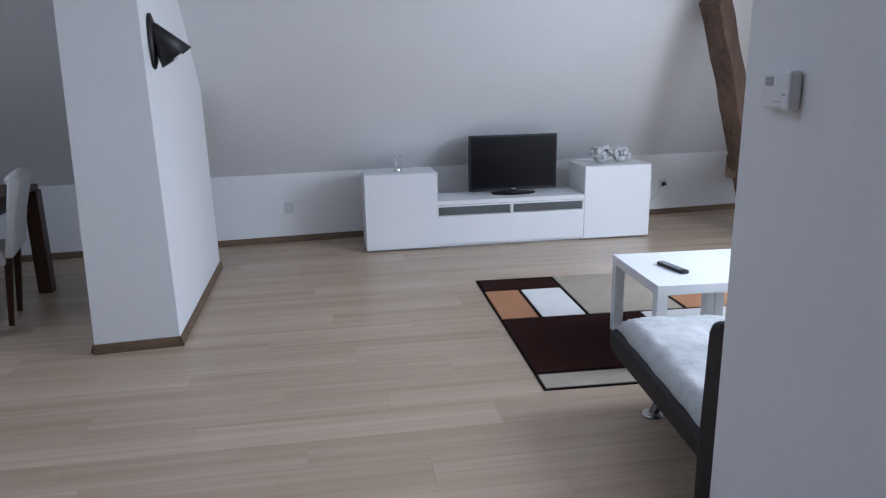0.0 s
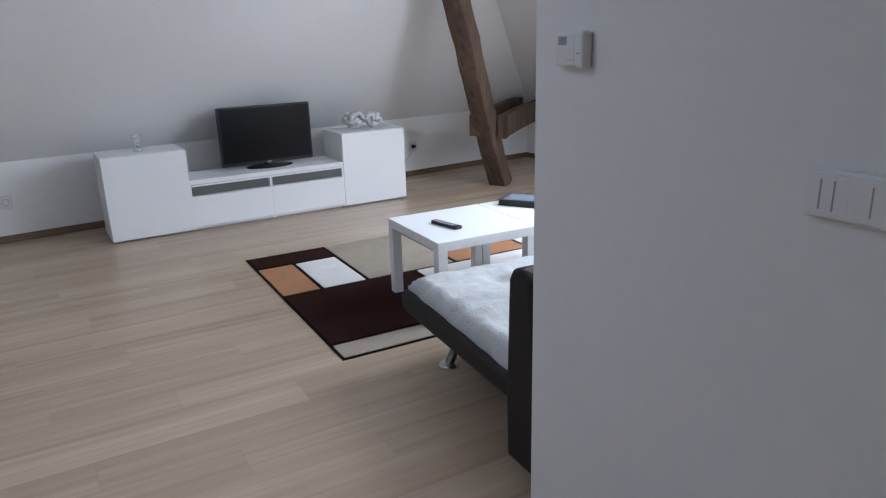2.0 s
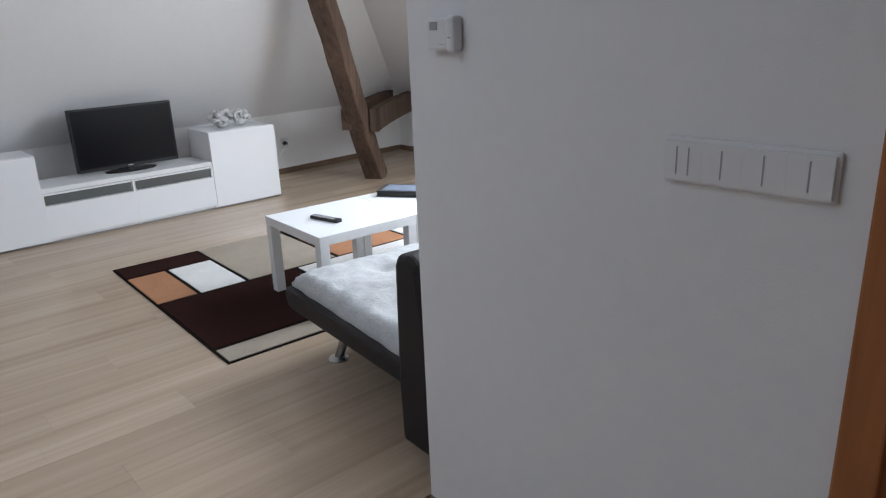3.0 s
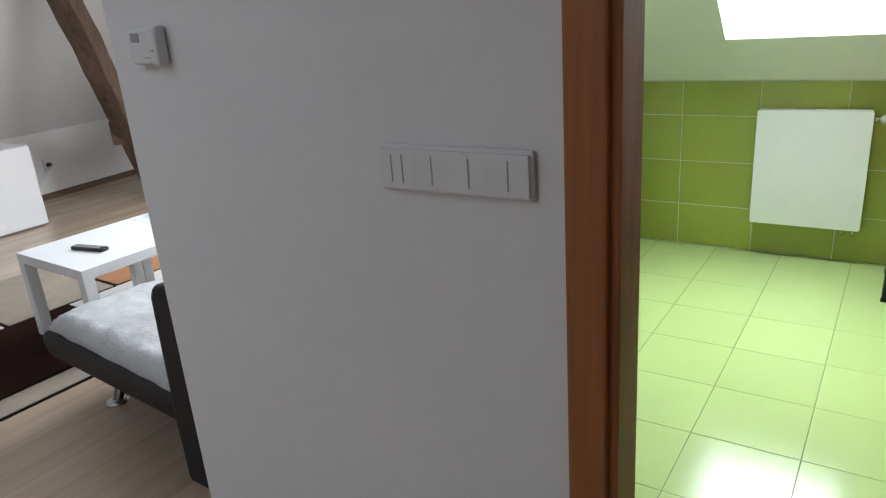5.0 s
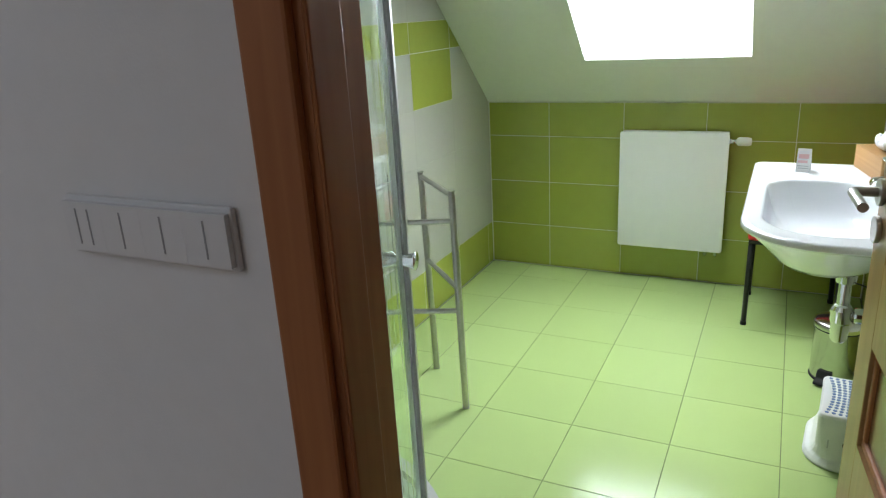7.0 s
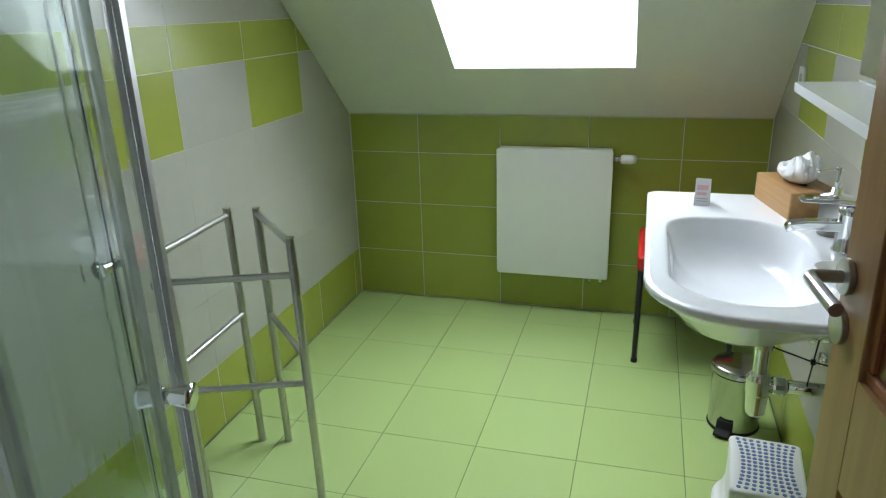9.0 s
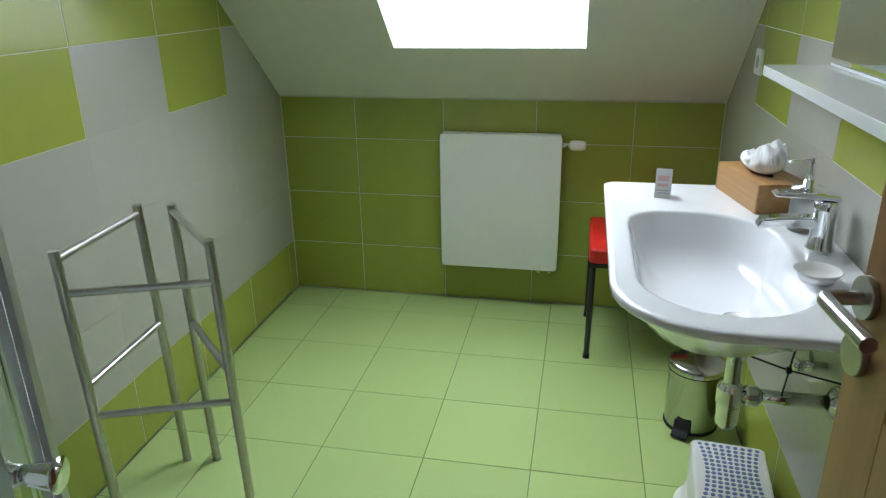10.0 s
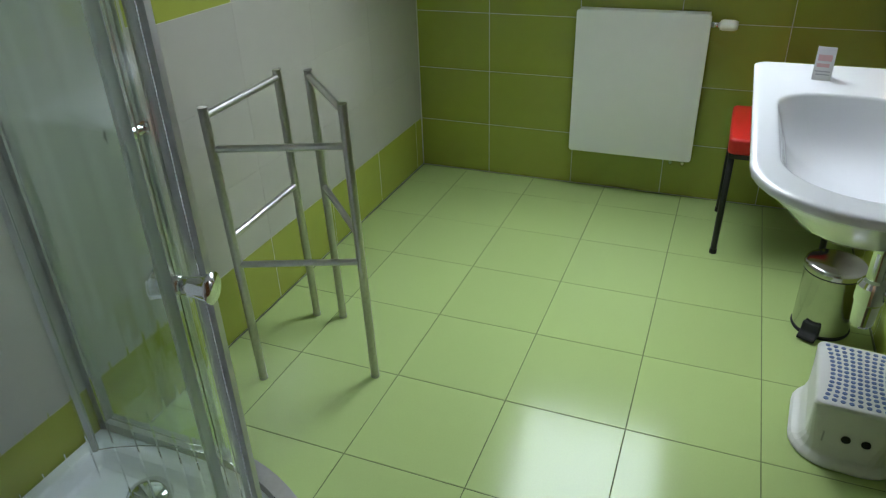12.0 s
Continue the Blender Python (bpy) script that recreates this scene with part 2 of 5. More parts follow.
def prism(poly, axis, a, b, bm=None):
    """A polygon of (u, v) drawn out along an axis from a to b. x: (y, z); y: (x, z); z: (x, y)."""
    bm = bm or bmesh.new()
    put = {"x": lambda u, v, w: (w, u, v), "y": lambda u, v, w: (u, w, v), "z": lambda u, v, w: (u, v, w)}[axis]
    lo = [bm.verts.new(put(u, v, a)) for u, v in poly]
    hi = [bm.verts.new(put(u, v, b)) for u, v in poly]
    n = len(poly)
    bm.faces.new(lo[::-1])
    bm.faces.new(hi)
    for i in range(n):
        bm.faces.new((lo[i], lo[(i + 1) % n], hi[(i + 1) % n], hi[i]))
    bmesh.ops.recalc_face_normals(bm, faces=bm.faces[:])
    return bm


def tube(points, r, n=16, bm=None, r2=None, caps=True):
    """A round bar through points, with an even radius or one that tapers to r2."""
    bm = bm or bmesh.new()
    pts = [Vector(p) for p in points]
    rings = []
    side = None
    for i, p in enumerate(pts):
        d = (pts[min(i + 1, len(pts) - 1)] - pts[max(i - 1, 0)]).normalized()
        if side is None:
            side = d.orthogonal().normalized()
        side = (side - d * side.dot(d)).normalized()
        up = d.cross(side)
        rr = r if r2 is None else r + (r2 - r) * i / (len(pts) - 1)
        rings.append([bm.verts.new(p + side * math.cos(a) * rr + up * math.sin(a) * rr) for a in (2 * math.pi * k / n for k in range(n))])
    for a, b in zip(rings, rings[1:]):
        for k in range(n):
            bm.faces.new((a[k], a[(k + 1) % n], b[(k + 1) % n], b[k]))
    if caps:
        bm.faces.new(rings[0][::-1])
        bm.faces.new(rings[-1])
    return bm


def lathe(profile, at=(0, 0, 0), n=32, bm=None, axis="z"):
    """A profile of (radius, height) turned round an axis."""
    bm = bm or bmesh.new()
    put = {"z": lambda c, s, h: (c, s, h), "y": lambda c, s, h: (c, h, s), "x": lambda c, s, h: (h, c, s)}[axis]
    rings = []
    for r, h in profile:
        if r < 1e-5:
            rings.append([bm.verts.new(Vector(at) + Vector(put(0, 0, h)))])
        else:
            rings.append([bm.verts.new(Vector(at) + Vector(put(r * math.cos(2 * math.pi * k / n), r * math.sin(2 * math.pi * k / n), h))) for k in range(n)])
    for a, b in zip(rings, rings[1:]):
        for k in range(n):
            k2 = (k + 1) % n
            if len(a) == 1:
                bm.faces.new((a[0], b[k], b[k2]))
            elif len(b) == 1:
                bm.faces.new((a[k], a[k2], b[0]))
            else:
                bm.faces.new((a[k], a[k2], b[k2], b[k]))
    bmesh.ops.recalc_face_normals(bm, faces=bm.faces[:])
    return bm


def rounded_rect(x0, x1, y0, y1, r, n=6):
    """The outline of a rectangle with round corners; r: one radius or four (from the corner x1, y1 on, turning left)."""
    rs = r if isinstance(r, tuple) else (r,) * 4
    out = []
    for (cx, cy, sx, sy, a0), rr in zip(((x1, y1, -1, -1, 0), (x0, y1, 1, -1, 90), (x0, y0, 1, 1, 180), (x1, y0, -1, 1, 270)), rs):
        for k in range(n + 1):
            a = radians(a0 + 90 * k / n)
            out.append((cx + sx * rr + rr * math.cos(a), cy + sy * rr + rr * math.sin(a)))
    return out


def structure(name, bm, mat, label, category, **kw):
    return tagged(part(name, bm, mat, None, label, **kw), label, category, kind="structure")


# ---- the large structure ----
WX = 0.967          # face of the partition wall towards the hall
BX0, BX1 = 1.07, 4.08   # bathroom, from the door wall to the low wall
BY0, BY1 = -0.525, 1.405
KNEE, PITCH = 0.947, 0.905   # bathroom low wall and the roof's rise
HX = 5.0           # living room's low wall at the hip
CEIL = 2.55
KZ, KP = 0.61, 1.06  # living room low wall and its roof's rise


def knee_y(x):
    return 6.262 + 0.102 * x


# sub-floor
structure("floor_base", box(-5.2, 5.4, -3.2, 7.4, -0.12, -0.012), "screed", "grey screed under the floor boards and tiles", "floor")

# low wall behind the television, with the roof above it
X0, X1 = -5.0, HX
poly = [(X0, knee_y(X0)), (X1, knee_y(X1)), (X1, knee_y(X1) + 0.14), (X0, knee_y(X0) + 0.14)]
structure("wall_knee_north", prism(poly, "z", -0.01, KZ), "wall", "low white painted wall under the sloping ceiling", "wall")
structure("wall_knee_east", prism([(HX, 1.5), (HX + 0.14, 1.5), (HX + 0.14, 6.95), (HX, 6.95)], "z", -0.01, KZ - 0.02), "wall", "low white painted wall under the hipped ceiling", "wall")
WW = "plain white wall closing the attic"
# unseen opening, added in the west wall to hold a fill lamp
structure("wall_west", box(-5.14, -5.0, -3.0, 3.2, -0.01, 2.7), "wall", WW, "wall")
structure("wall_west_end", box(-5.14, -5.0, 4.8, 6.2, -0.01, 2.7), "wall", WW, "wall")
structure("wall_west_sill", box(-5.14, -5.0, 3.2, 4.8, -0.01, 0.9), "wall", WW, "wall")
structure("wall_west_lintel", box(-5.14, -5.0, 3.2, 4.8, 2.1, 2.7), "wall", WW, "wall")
structure("wall_south", box(-5.0, WX, -3.14, -3.0, -0.01, 2.7), "wall", "plain white wall behind the hall", "wall")


def slab(corners, thick, mat, name, label):
    """A sloping slab from its four lower corners."""
    bm = bmesh.new()
    c = [Vector(p) for p in corners]
    nrm = (c[1] - c[0]).cross(c[3] - c[0]).normalized()
    if nrm.z < 0:
        nrm = -nrm
    lo = [bm.verts.new(p) for p in c]
    hi = [bm.verts.new(p + nrm * thick) for p in c]
    bm.faces.new(lo)
    bm.faces.new(hi[::-1])
    n = len(c)
    for i in range(n):
        bm.faces.new((lo[i], hi[i], hi[(i + 1) % n], lo[(i + 1) % n]))
    bmesh.ops.recalc_face_normals(bm, faces=bm.faces[:])
    return structure(name, bm, mat, label, "ceiling")


RISE = CEIL - KZ
yl, yr = knee_y(-5.0), knee_y(HX)
HIPX = HX - RISE / 0.88
slab([(-5.0, yl, KZ), (HX, yr, KZ), (HIPX, knee_y(HIPX) - RISE / KP, CEIL), (-5.0, yl - RISE / KP, CEIL)], 0.12, "slope", "ceiling_slope_north", "white sloping attic ceiling above the low wall")

# hipped slope over the sofa, with the opening of a roof window
EW = {"y0": 1.8, "y1": 3.5, "x0": 3.15, "x1": 4.4}


def hip_z(x):
    return KZ + 0.88 * (HX - x)


def sloped(x0, x1, y0, y1, zf, name, label, mat, y1b=None, thick=0.12):
    y1b = y1 if y1b is None else y1b
    slab([(x0, y0, zf(x0)), (x1, y0, zf(x1)), (x1, y1, zf(x1)), (x0, y1b, zf(x0))], thick, mat, name, label)


hip_top = knee_y(HIPX) - RISE / KP
sloped(HIPX, HX, 1.5, EW["y0"], hip_z, "ceiling_slope_east", "white hipped attic ceiling", "slope")
sloped(HIPX, EW["x0"], EW["y0"], EW["y1"], hip_z, "ceiling_slope_east_top", "white hipped attic ceiling", "slope")
sloped(EW["x1"], HX, EW["y0"], EW["y1"], hip_z, "ceiling_slope_east_foot", "white hipped attic ceiling", "slope")
sloped(HIPX, HX, EW["y1"], yr, hip_z, "ceiling_slope_east_end", "white hipped attic ceiling", "slope", y1b=hip_top)
HW = {"x0": -1.3, "x1": -0.1, "y0": 0.9, "y1": 2.3}   # opening of the hall's roof window
CL, CT = "flat white attic ceiling", CEIL + 0.1
structure("ceiling", box(-5.0, WX, -3.0, HW["y0"], CEIL, CT), "slope", CL, "ceiling")
structure("ceiling_west", box(-5.0, HW["x0"], HW["y0"], HW["y1"], CEIL, CT), "slope", CL, "ceiling")
structure("ceiling_middle", box(HW["x1"], WX, HW["y0"], HW["y1"], CEIL, CT), "slope", CL, "ceiling")
DW = {"x0": -3.6, "x1": -2.3, "y0": 2.7, "y1": 3.7}   # unseen ceiling opening, added to brighten the dining place
structure("ceiling_north", box(-5.0, HIPX + 0.02, HW["y1"], DW["y0"], CEIL, CT), "slope", CL, "ceiling")
structure("ceiling_dining_west", box(-5.0, DW["x0"], DW["y0"], DW["y1"], CEIL, CT), "slope", CL, "ceiling")
structure("ceiling_dining_east", box(DW["x1"], HIPX + 0.02, DW["y0"], DW["y1"], CEIL, CT), "slope", CL, "ceiling")
structure("ceiling_dining_north", box(-5.0, HIPX + 0.02, DW["y1"], hip_top + 0.02, CEIL, CT), "slope", CL, "ceiling")

# partition between hall and bathroom, with the doorway through it
DY0, DY1, DZ = -0.455, 0.345, 2.03
structure("wall_partition", box(WX, BX0, DY1, 1.45, -0.01, 2.7), "wall", "white painted partition wall with switches and thermostat", "wall")
structure("wall_partition_south", box(WX, BX0, -3.0, DY0, -0.01, 2.7), "wall", "white painted partition wall", "wall")
structure("wall_partition_lintel", box(WX, BX0, DY0, DY1, DZ, 2.7), "wall", "white wall above the bathroom door", "wall")
# bathroom shell
structure("wall_bath_north", box(BX0, HX + 0.1, BY1 + 0.008, 1.45, -0.01, 2.7), "bath_paint", "white wall between bathroom and living room", "wall")
structure("wall_bath_south", box(BX0, BX1 + 0.2, BY0 - 0.15, BY0 - 0.008, -0.01, 2.7), "bath_paint", "white wall behind the washbasin", "wall")
structure("wall_bath_east", box(BX1 + 0.008, BX1 + 0.14, BY0 - 0.008, BY1 + 0.008, -0.01, KNEE + 0.02), "bath_paint", "low bathroom wall under the sloping ceiling", "wall")
SKY = {"y0": 0.045, "y1": 0.79, "x0": 2.95, "x1": 3.826}


def bath_z(x):
    return KNEE + PITCH * (BX1 - x)


TOPX = BX1 - (CEIL - 0.05 - KNEE) / PITCH
sloped(TOPX, BX1 + 0.1, BY0 - 0.008, SKY["y0"], bath_z, "ceiling_slope_bath", "white sloping bathroom ceiling", "bath_paint", thick=0.4)
sloped(TOPX, BX1 + 0.1, SKY["y1"], BY1 + 0.008, bath_z, "ceiling_slope_bath_side", "white sloping bathroom ceiling", "bath_paint", thick=0.4)
sloped(TOPX, SKY["x0"], SKY["y0"], SKY["y1"], bath_z, "ceiling_slope_bath_top", "white sloping bathroom ceiling", "bath_paint", thick=0.4)
sloped(SKY["x1"], BX1 + 0.1, SKY["y0"], SKY["y1"], bath_z, "ceiling_slope_bath_foot", "white sloping bathroom ceiling", "bath_paint", thick=0.4)
structure("ceiling_bath", box(BX0, TOPX + 0.03, BY0 - 0.008, BY1 + 0.008, CEIL - 0.05, CEIL + 0.05), "bath_paint", "flat white bathroom ceiling", "ceiling")

# window light, and fill lamps added for the dining side
def opening_light(name, o, zf, lift, shrink, watts, color=DAY):
    k = (zf(o["x0"]) - zf(o["x1"])) / (o["x1"] - o["x0"])
    nrm = Vector((k, 0, 1)).normalized()
    c = Vector(((o["x0"] + o["x1"]) / 2, (o["y0"] + o["y1"]) / 2, zf((o["x0"] + o["x1"]) / 2))) + nrm * lift
    return window_light(name, c, c - nrm, (o["y1"] - o["y0"]) * shrink, (o["x1"] - o["x0"]) * math.hypot(1, k) * shrink, watts, color)


opening_light("skylight_bath", SKY, bath_z, 0.46, 1.0, 24.8, (0.84, 0.928, 1.0))
opening_light("skylight_living", EW, hip_z, 0.06, 1.0, 64)
# added fill lamp in the made-up west opening, brightens the dining side
window_light("fill_west", (-5.06, 4.0, 1.5), (0, 4.0, 1.4), 1.5, 1.15, 5, DAY)
# fill lamp in the ceiling opening added above the dining table
opening_light("fill_dining", DW, lambda x: CEIL, 0.05, 0.95, 8.5)
opening_light("skylight_hall", HW, lambda x: CEIL, 0.05, 0.95, 4.7)

# chimney breast beside the dining place
bm = prism([(-1.271, 3.79), (-0.829, 3.834), (-0.848, 5.461), (-1.30, 5.461)], "z", -0.008, 2.55)
for v in bm.verts:
    if v.co.z > 1:
        v.co.x += 0.065 if v.co.x < -1.1 else -0.03
structure("chimney_breast", bm, "wall", "white plastered chimney breast with brown skirting", "column", bevel=0.004)

# ---- living room things ----


def besta(x, y, w, d, h, label):
    t = thing("storage_cabinet", (x, y, 0), label, "cabinet", group="white units under the television", rz=0.9)
    part("body", box(-w / 2, w / 2, 0.019, d, 0.012, h), "white_matt", t, bevel=0.0015)
    part("door", box(-w / 2 + 0.0015, w / 2 - 0.0015, 0, 0.0175, 0.016, h - 0.003), "white_lacquer", t, "glossy white door", bevel=0.0015)
    # the shaded gap under the cabinet, put in as a darker strip
    part("plinth", box(-w / 2 + 0.01, w / 2 - 0.01, 0.03, d - 0.02, 0, 0.012), "groove", t, "dark strip painted in for the shaded gap under the body")
    return t


besta(0.606, 5.664, 0.605, 0.41, 0.645, "high-gloss white cabinet with a glass figurine on top")
besta(2.497, 5.694, 0.605, 0.41, 0.645, "high-gloss white cabinet with ceramic ornaments on top")
tv_bench = thing("tv_bench", (1.545, 5.682, 0), "long low white television bench with two glazed drawers", "tv bench", group="white units under the television", rz=0.9)
BW = 1.29
part("body", box(-BW / 2, BW / 2, 0.02, 0.41, 0.012, 0.37), "white_matt", tv_bench)
part("top", box(-BW / 2, BW / 2, 0.0, 0.41, 0.37, 0.405), "white_matt", tv_bench, bevel=0.0015)
# darker strip that stands in for the shade below the bench
part("plinth", box(-BW / 2 + 0.01, BW / 2 - 0.01, 0.03, 0.4, 0, 0.012), "groove", tv_bench, "dark strip painted in for the shaded gap under the body")
for s in (-1, 1):
    a, b = sorted((s * 0.006, s * (BW / 2 - 0.004)))
    dr = part("drawer", box(a, b, 0.0, 0.018, 0.03, 0.275), "white_lacquer", tv_bench, "glossy white drawer front", bevel=0.0015)
    part("glass_strip", box(a + 0.012, b - 0.012, 0.006, 0.014, 0.283, 0.352), "smoked", dr, "smoked grey glass strip")
    part("strip_frame", box(a, b, 0.0, 0.018, 0.353, 0.367), "white_lacquer", dr, "white glass frame")
for x in (-BW / 2 + 0.004, 0, BW / 2 - 0.004):
    part("upright", box(x - 0.008, x + 0.008, 0.001, 0.0195, 0.012, 0.369), "white_matt", tv_bench)

tele = thing("television", (1.622, 5.925, 0.405), "black flat television on a swivel foot", "television", rz=3)
part("housing", box(-0.398, 0.398, -0.002, 0.045, 0.026, 0.508), "black_plastic", tele, bevel=0.006)
scr = part("screen", box(-0.384, 0.384, -0.0045, -0.0018, 0.052, 0.494), "screen", tele, "dark glossy screen")
part("logo", box(-0.02, 0.02, -0.0035, -0.0022, 0.036, 0.043), "alu", tele, "small silver badge")
part("neck", lathe([(0.03, 0.012), (0.024, 0.03), (0.022, 0.045)], (0, 0.03, 0)), "black_plastic", tele, smooth=True)
bm = lathe([(0, 0.0), (0.2, 0.0), (0.2, 0.006), (0.17, 0.011), (0.04, 0.014), (0, 0.014)], n=48)
for v in bm.verts:
    v.co.y *= 0.55
part("foot", bm, "black_plastic", tele, "glossy black oval foot", smooth=True)

fig = thing("glass_figurine", (0.598, 5.845, 0.645), "small glass figurine on a silver base", "figurine")
part("base", lathe([(0, 0), (0.032, 0), (0.034, 0.012), (0.026, 0.03), (0.012, 0.04), (0, 0.04)]), "chrome", fig, smooth=True)
part("body", lathe([(0, 0.04), (0.014, 0.042), (0.01, 0.06), (0.022, 0.068), (0.03, 0.085), (0.03, 0.1), (0.02, 0.116), (0.034, 0.128), (0, 0.13)]), "clear_glass", fig, smooth=True)


def ornament(x, y, seed, r):
    """A crumpled white ceramic flower."""
    rnd = random.Random(seed)
    bm = bmesh.new()
    for k in range(34):
        a, h = rnd.uniform(0, 2 * math.pi), rnd.uniform(-0.2, 1.0)
        c = Vector((math.cos(a) * r * 0.72 * math.sqrt(max(0.05, 1 - h * h * 0.8)), math.sin(a) * r * 0.72 * math.sqrt(max(0.05, 1 - h * h * 0.8)), r * 0.85 + h * r * 0.6))
        m = Matrix.Translation(c) @ Euler((rnd.uniform(0, 3), rnd.uniform(0, 3), rnd.uniform(0, 3))).to_matrix().to_4x4() @ Matrix.Diagonal((r * 0.36, r * 0.3, r * 0.1, 1))
        bmesh.ops.create_icosphere(bm, subdivisions=1, radius=1, matrix=m)
    bmesh.ops.create_icosphere(bm, subdivisions=2, radius=r * 0.62, matrix=Matrix.Translation((0, 0, r * 0.62)))
    t = part("ceramic_ornament", bm, "grey_ceramic", None, smooth=True)
    t.location = (x, y, 0.645)
    t.scale = (1, 1, 0.82)
    return tagged(t, "white ceramic flower ornament on the cabinet", "ornament", "ceramic ornaments")


ornament(2.405, 5.885, 3, 0.115)
ornament(2.59, 5.905, 8, 0.098)

# sofa bed
sofa = thing("sofa_bed", (1.128, 1.735, 0), "low dark leather sofa bed with a pale grey quilted mattress", "sofa", rz=-2.3)
bm = prism([(0.0, 0.262), (0.99, 0.24), (1.025, 0.258), (1.04, 0.305), (1.015, 0.345), (0.0, 0.345)], "x", 0.0, 2.0)
for v in bm.verts:
    v.co.x += 0.06 * v.co.y * (1 - v.co.x / 2.0)
part("base", bm, "leather", sofa, "dark leather base", bevel=0.02, segments=3)
bm = bmesh.new()
NX, NY = 110, 56
grid = {}
for i in range(NX + 1):
    for j in range(NY + 1):
        x, y = 0.028 + 1.94 * i / NX, 0.0 + 1.0 * j / NY
        e = min(x - 0.028, 1.0 - y, 1.968 - x)
        edge = max(0.0, 1 - e / 0.07)
        z = 0.412 - 0.05 * edge ** 2.2 + 0.016 * noise.noise((x * 3, y * 3, 1)) + 0.013 * noise.noise((x * 8, y * 14, 4)) + 0.006 * noise.noise((x * 24, y * 28, 2))
        z -= 0.03 * math.exp(-((x % 0.46 - 0.4) ** 2 + (y % 0.46 - 0.3) ** 2) / 0.003)
        grid[i, j] = bm.verts.new((x, y, z))
for i in range(NX):
    for j in range(NY):
        bm.faces.new((grid[i, j], grid[i + 1, j], grid[i + 1, j + 1], grid[i, j + 1]))
rim = [grid[i, 0] for i in range(NX + 1)] + [grid[NX, j] for j in range(1, NY + 1)] + [grid[i, NY] for i in range(NX - 1, -1, -1)] + [grid[0, j] for j in range(NY - 1, 0, -1)]
low = [bm.verts.new((v.co.x + 0.008 * noise.noise((v.co.x * 9, v.co.y * 9, 7)), v.co.y, 0.343)) for v in rim]
for v in bm.verts:
    v.co.x += 0.06 * v.co.y * (1 - v.co.x / 2.0)
for k in range(len(rim)):
    k2 = (k + 1) % len(rim)
    bm.faces.new((rim[k2], rim[k], low[k], low[k2]))
part("mattress", bm, "quilt", sofa, "pale grey quilted mattress", smooth=True)
bm = prism([(-0.15, 0.075), (0.03, 0.075), (0.035, 0.3), (0.02, 0.715), (0.005, 0.75), (-0.05, 0.765), (-0.1, 0.745), (-0.15, 0.4)], "x", -0.025, 2.0)
part("backrest", bm, "leather", sofa, "dark leather backrest", bevel=0.02, segments=3)
for x in (0.1, 1.86):
    part("rear_foot", lathe([(0, 0), (0.03, 0), (0.03, 0.01), (0.02, 0.014), (0.02, 0.085), (0, 0.085)], (x, -0.06, 0), n=16), "steel", sofa, "short steel rear foot")
for x in (0.16, 1.8):
    ft = part("foot", tube([(x + 0.045, 0.85, 0.004), (x + 0.13, 0.82, 0.24)], 0.02, 14, lathe([(0, 0), (0.045, 0), (0.045, 0.006), (0.03, 0.014), (0, 0.016)], (x + 0.045, 0.85, 0)), r2=0.024), "steel", sofa, "chrome foot with a flat disc", smooth=True)

# two square tables pushed together
def square_table(at, label):
    t = thing("coffee_table", at, label, "table", group="white tables on the rug", rz=-2.2)
    W, D = 0.595, 0.605
    part("tabletop", box(-W / 2, W / 2, -D / 2, D / 2, 0.40, 0.45), "white_matt", t, bevel=0.002)
    for sx in (-1, 1):
        for sy in (-1, 1):
            cx, cy = sx * (W / 2 - 0.027), sy * (D / 2 - 0.027)
            part("leg", box(cx - 0.0265, cx + 0.0265, cy - 0.0265, cy + 0.0265, 0.0105, 0.40), "white_matt", t, bevel=0.0015)
    return t


square_table((1.861, 3.257, 0), "low square white table with a remote control on it")
square_table((2.458, 3.234, 0), "low square white table with a dark folder on it")

rem = thing("remote_control", (1.757, 3.228, 0.45), "black remote control lying on the white table", "remote control", rz=-79)
part("shell", prism(rounded_rect(-0.105, 0.105, -0.024, 0.024, 0.012), "z", 0.0, 0.017), "black_plastic", rem, bevel=0.004)
for i in range(10):
    for j in range(3):
        part("button", lathe([(0, 0.0165), (0.0042, 0.0165), (0.0042, 0.019), (0, 0.0195)], (-0.08 + i * 0.0165, -0.012 + j * 0.012, 0), n=10), "grey_print", rem)
tray = thing("document_folder", (2.416, 3.379, 0.45), "thick dark folder with a blue-grey cover on the table", "folder", rz=-57)
part("cover", box(-0.15, 0.15, -0.1, 0.1, 0.0, 0.005), "black_plastic", tray, bevel=0.001)
part("pages", box(-0.144, 0.144, -0.094, 0.094, 0.0052, 0.03), "black_shade", tray)
part("front_cover", box(-0.15, 0.15, -0.1, 0.1, 0.0302, 0.035), "black_plastic", tray, bevel=0.001)
part("cover_field", box(-0.125, 0.125, -0.078, 0.078, 0.0345, 0.0357), "blue_cover", tray, "blue-grey cover field")

# rug, each field a piece of its own
rug = thing("rug", (0.977, 2.885, 0.0), "brown, beige, tan and cream patterned rug under the coffee table", "rug", rz=-1.4)
part("backing", box(0, 2.35, 0, 1.79, 0, 0.006), "rug_black", rug, "dark edging", bevel=0.002)
G = 0.012
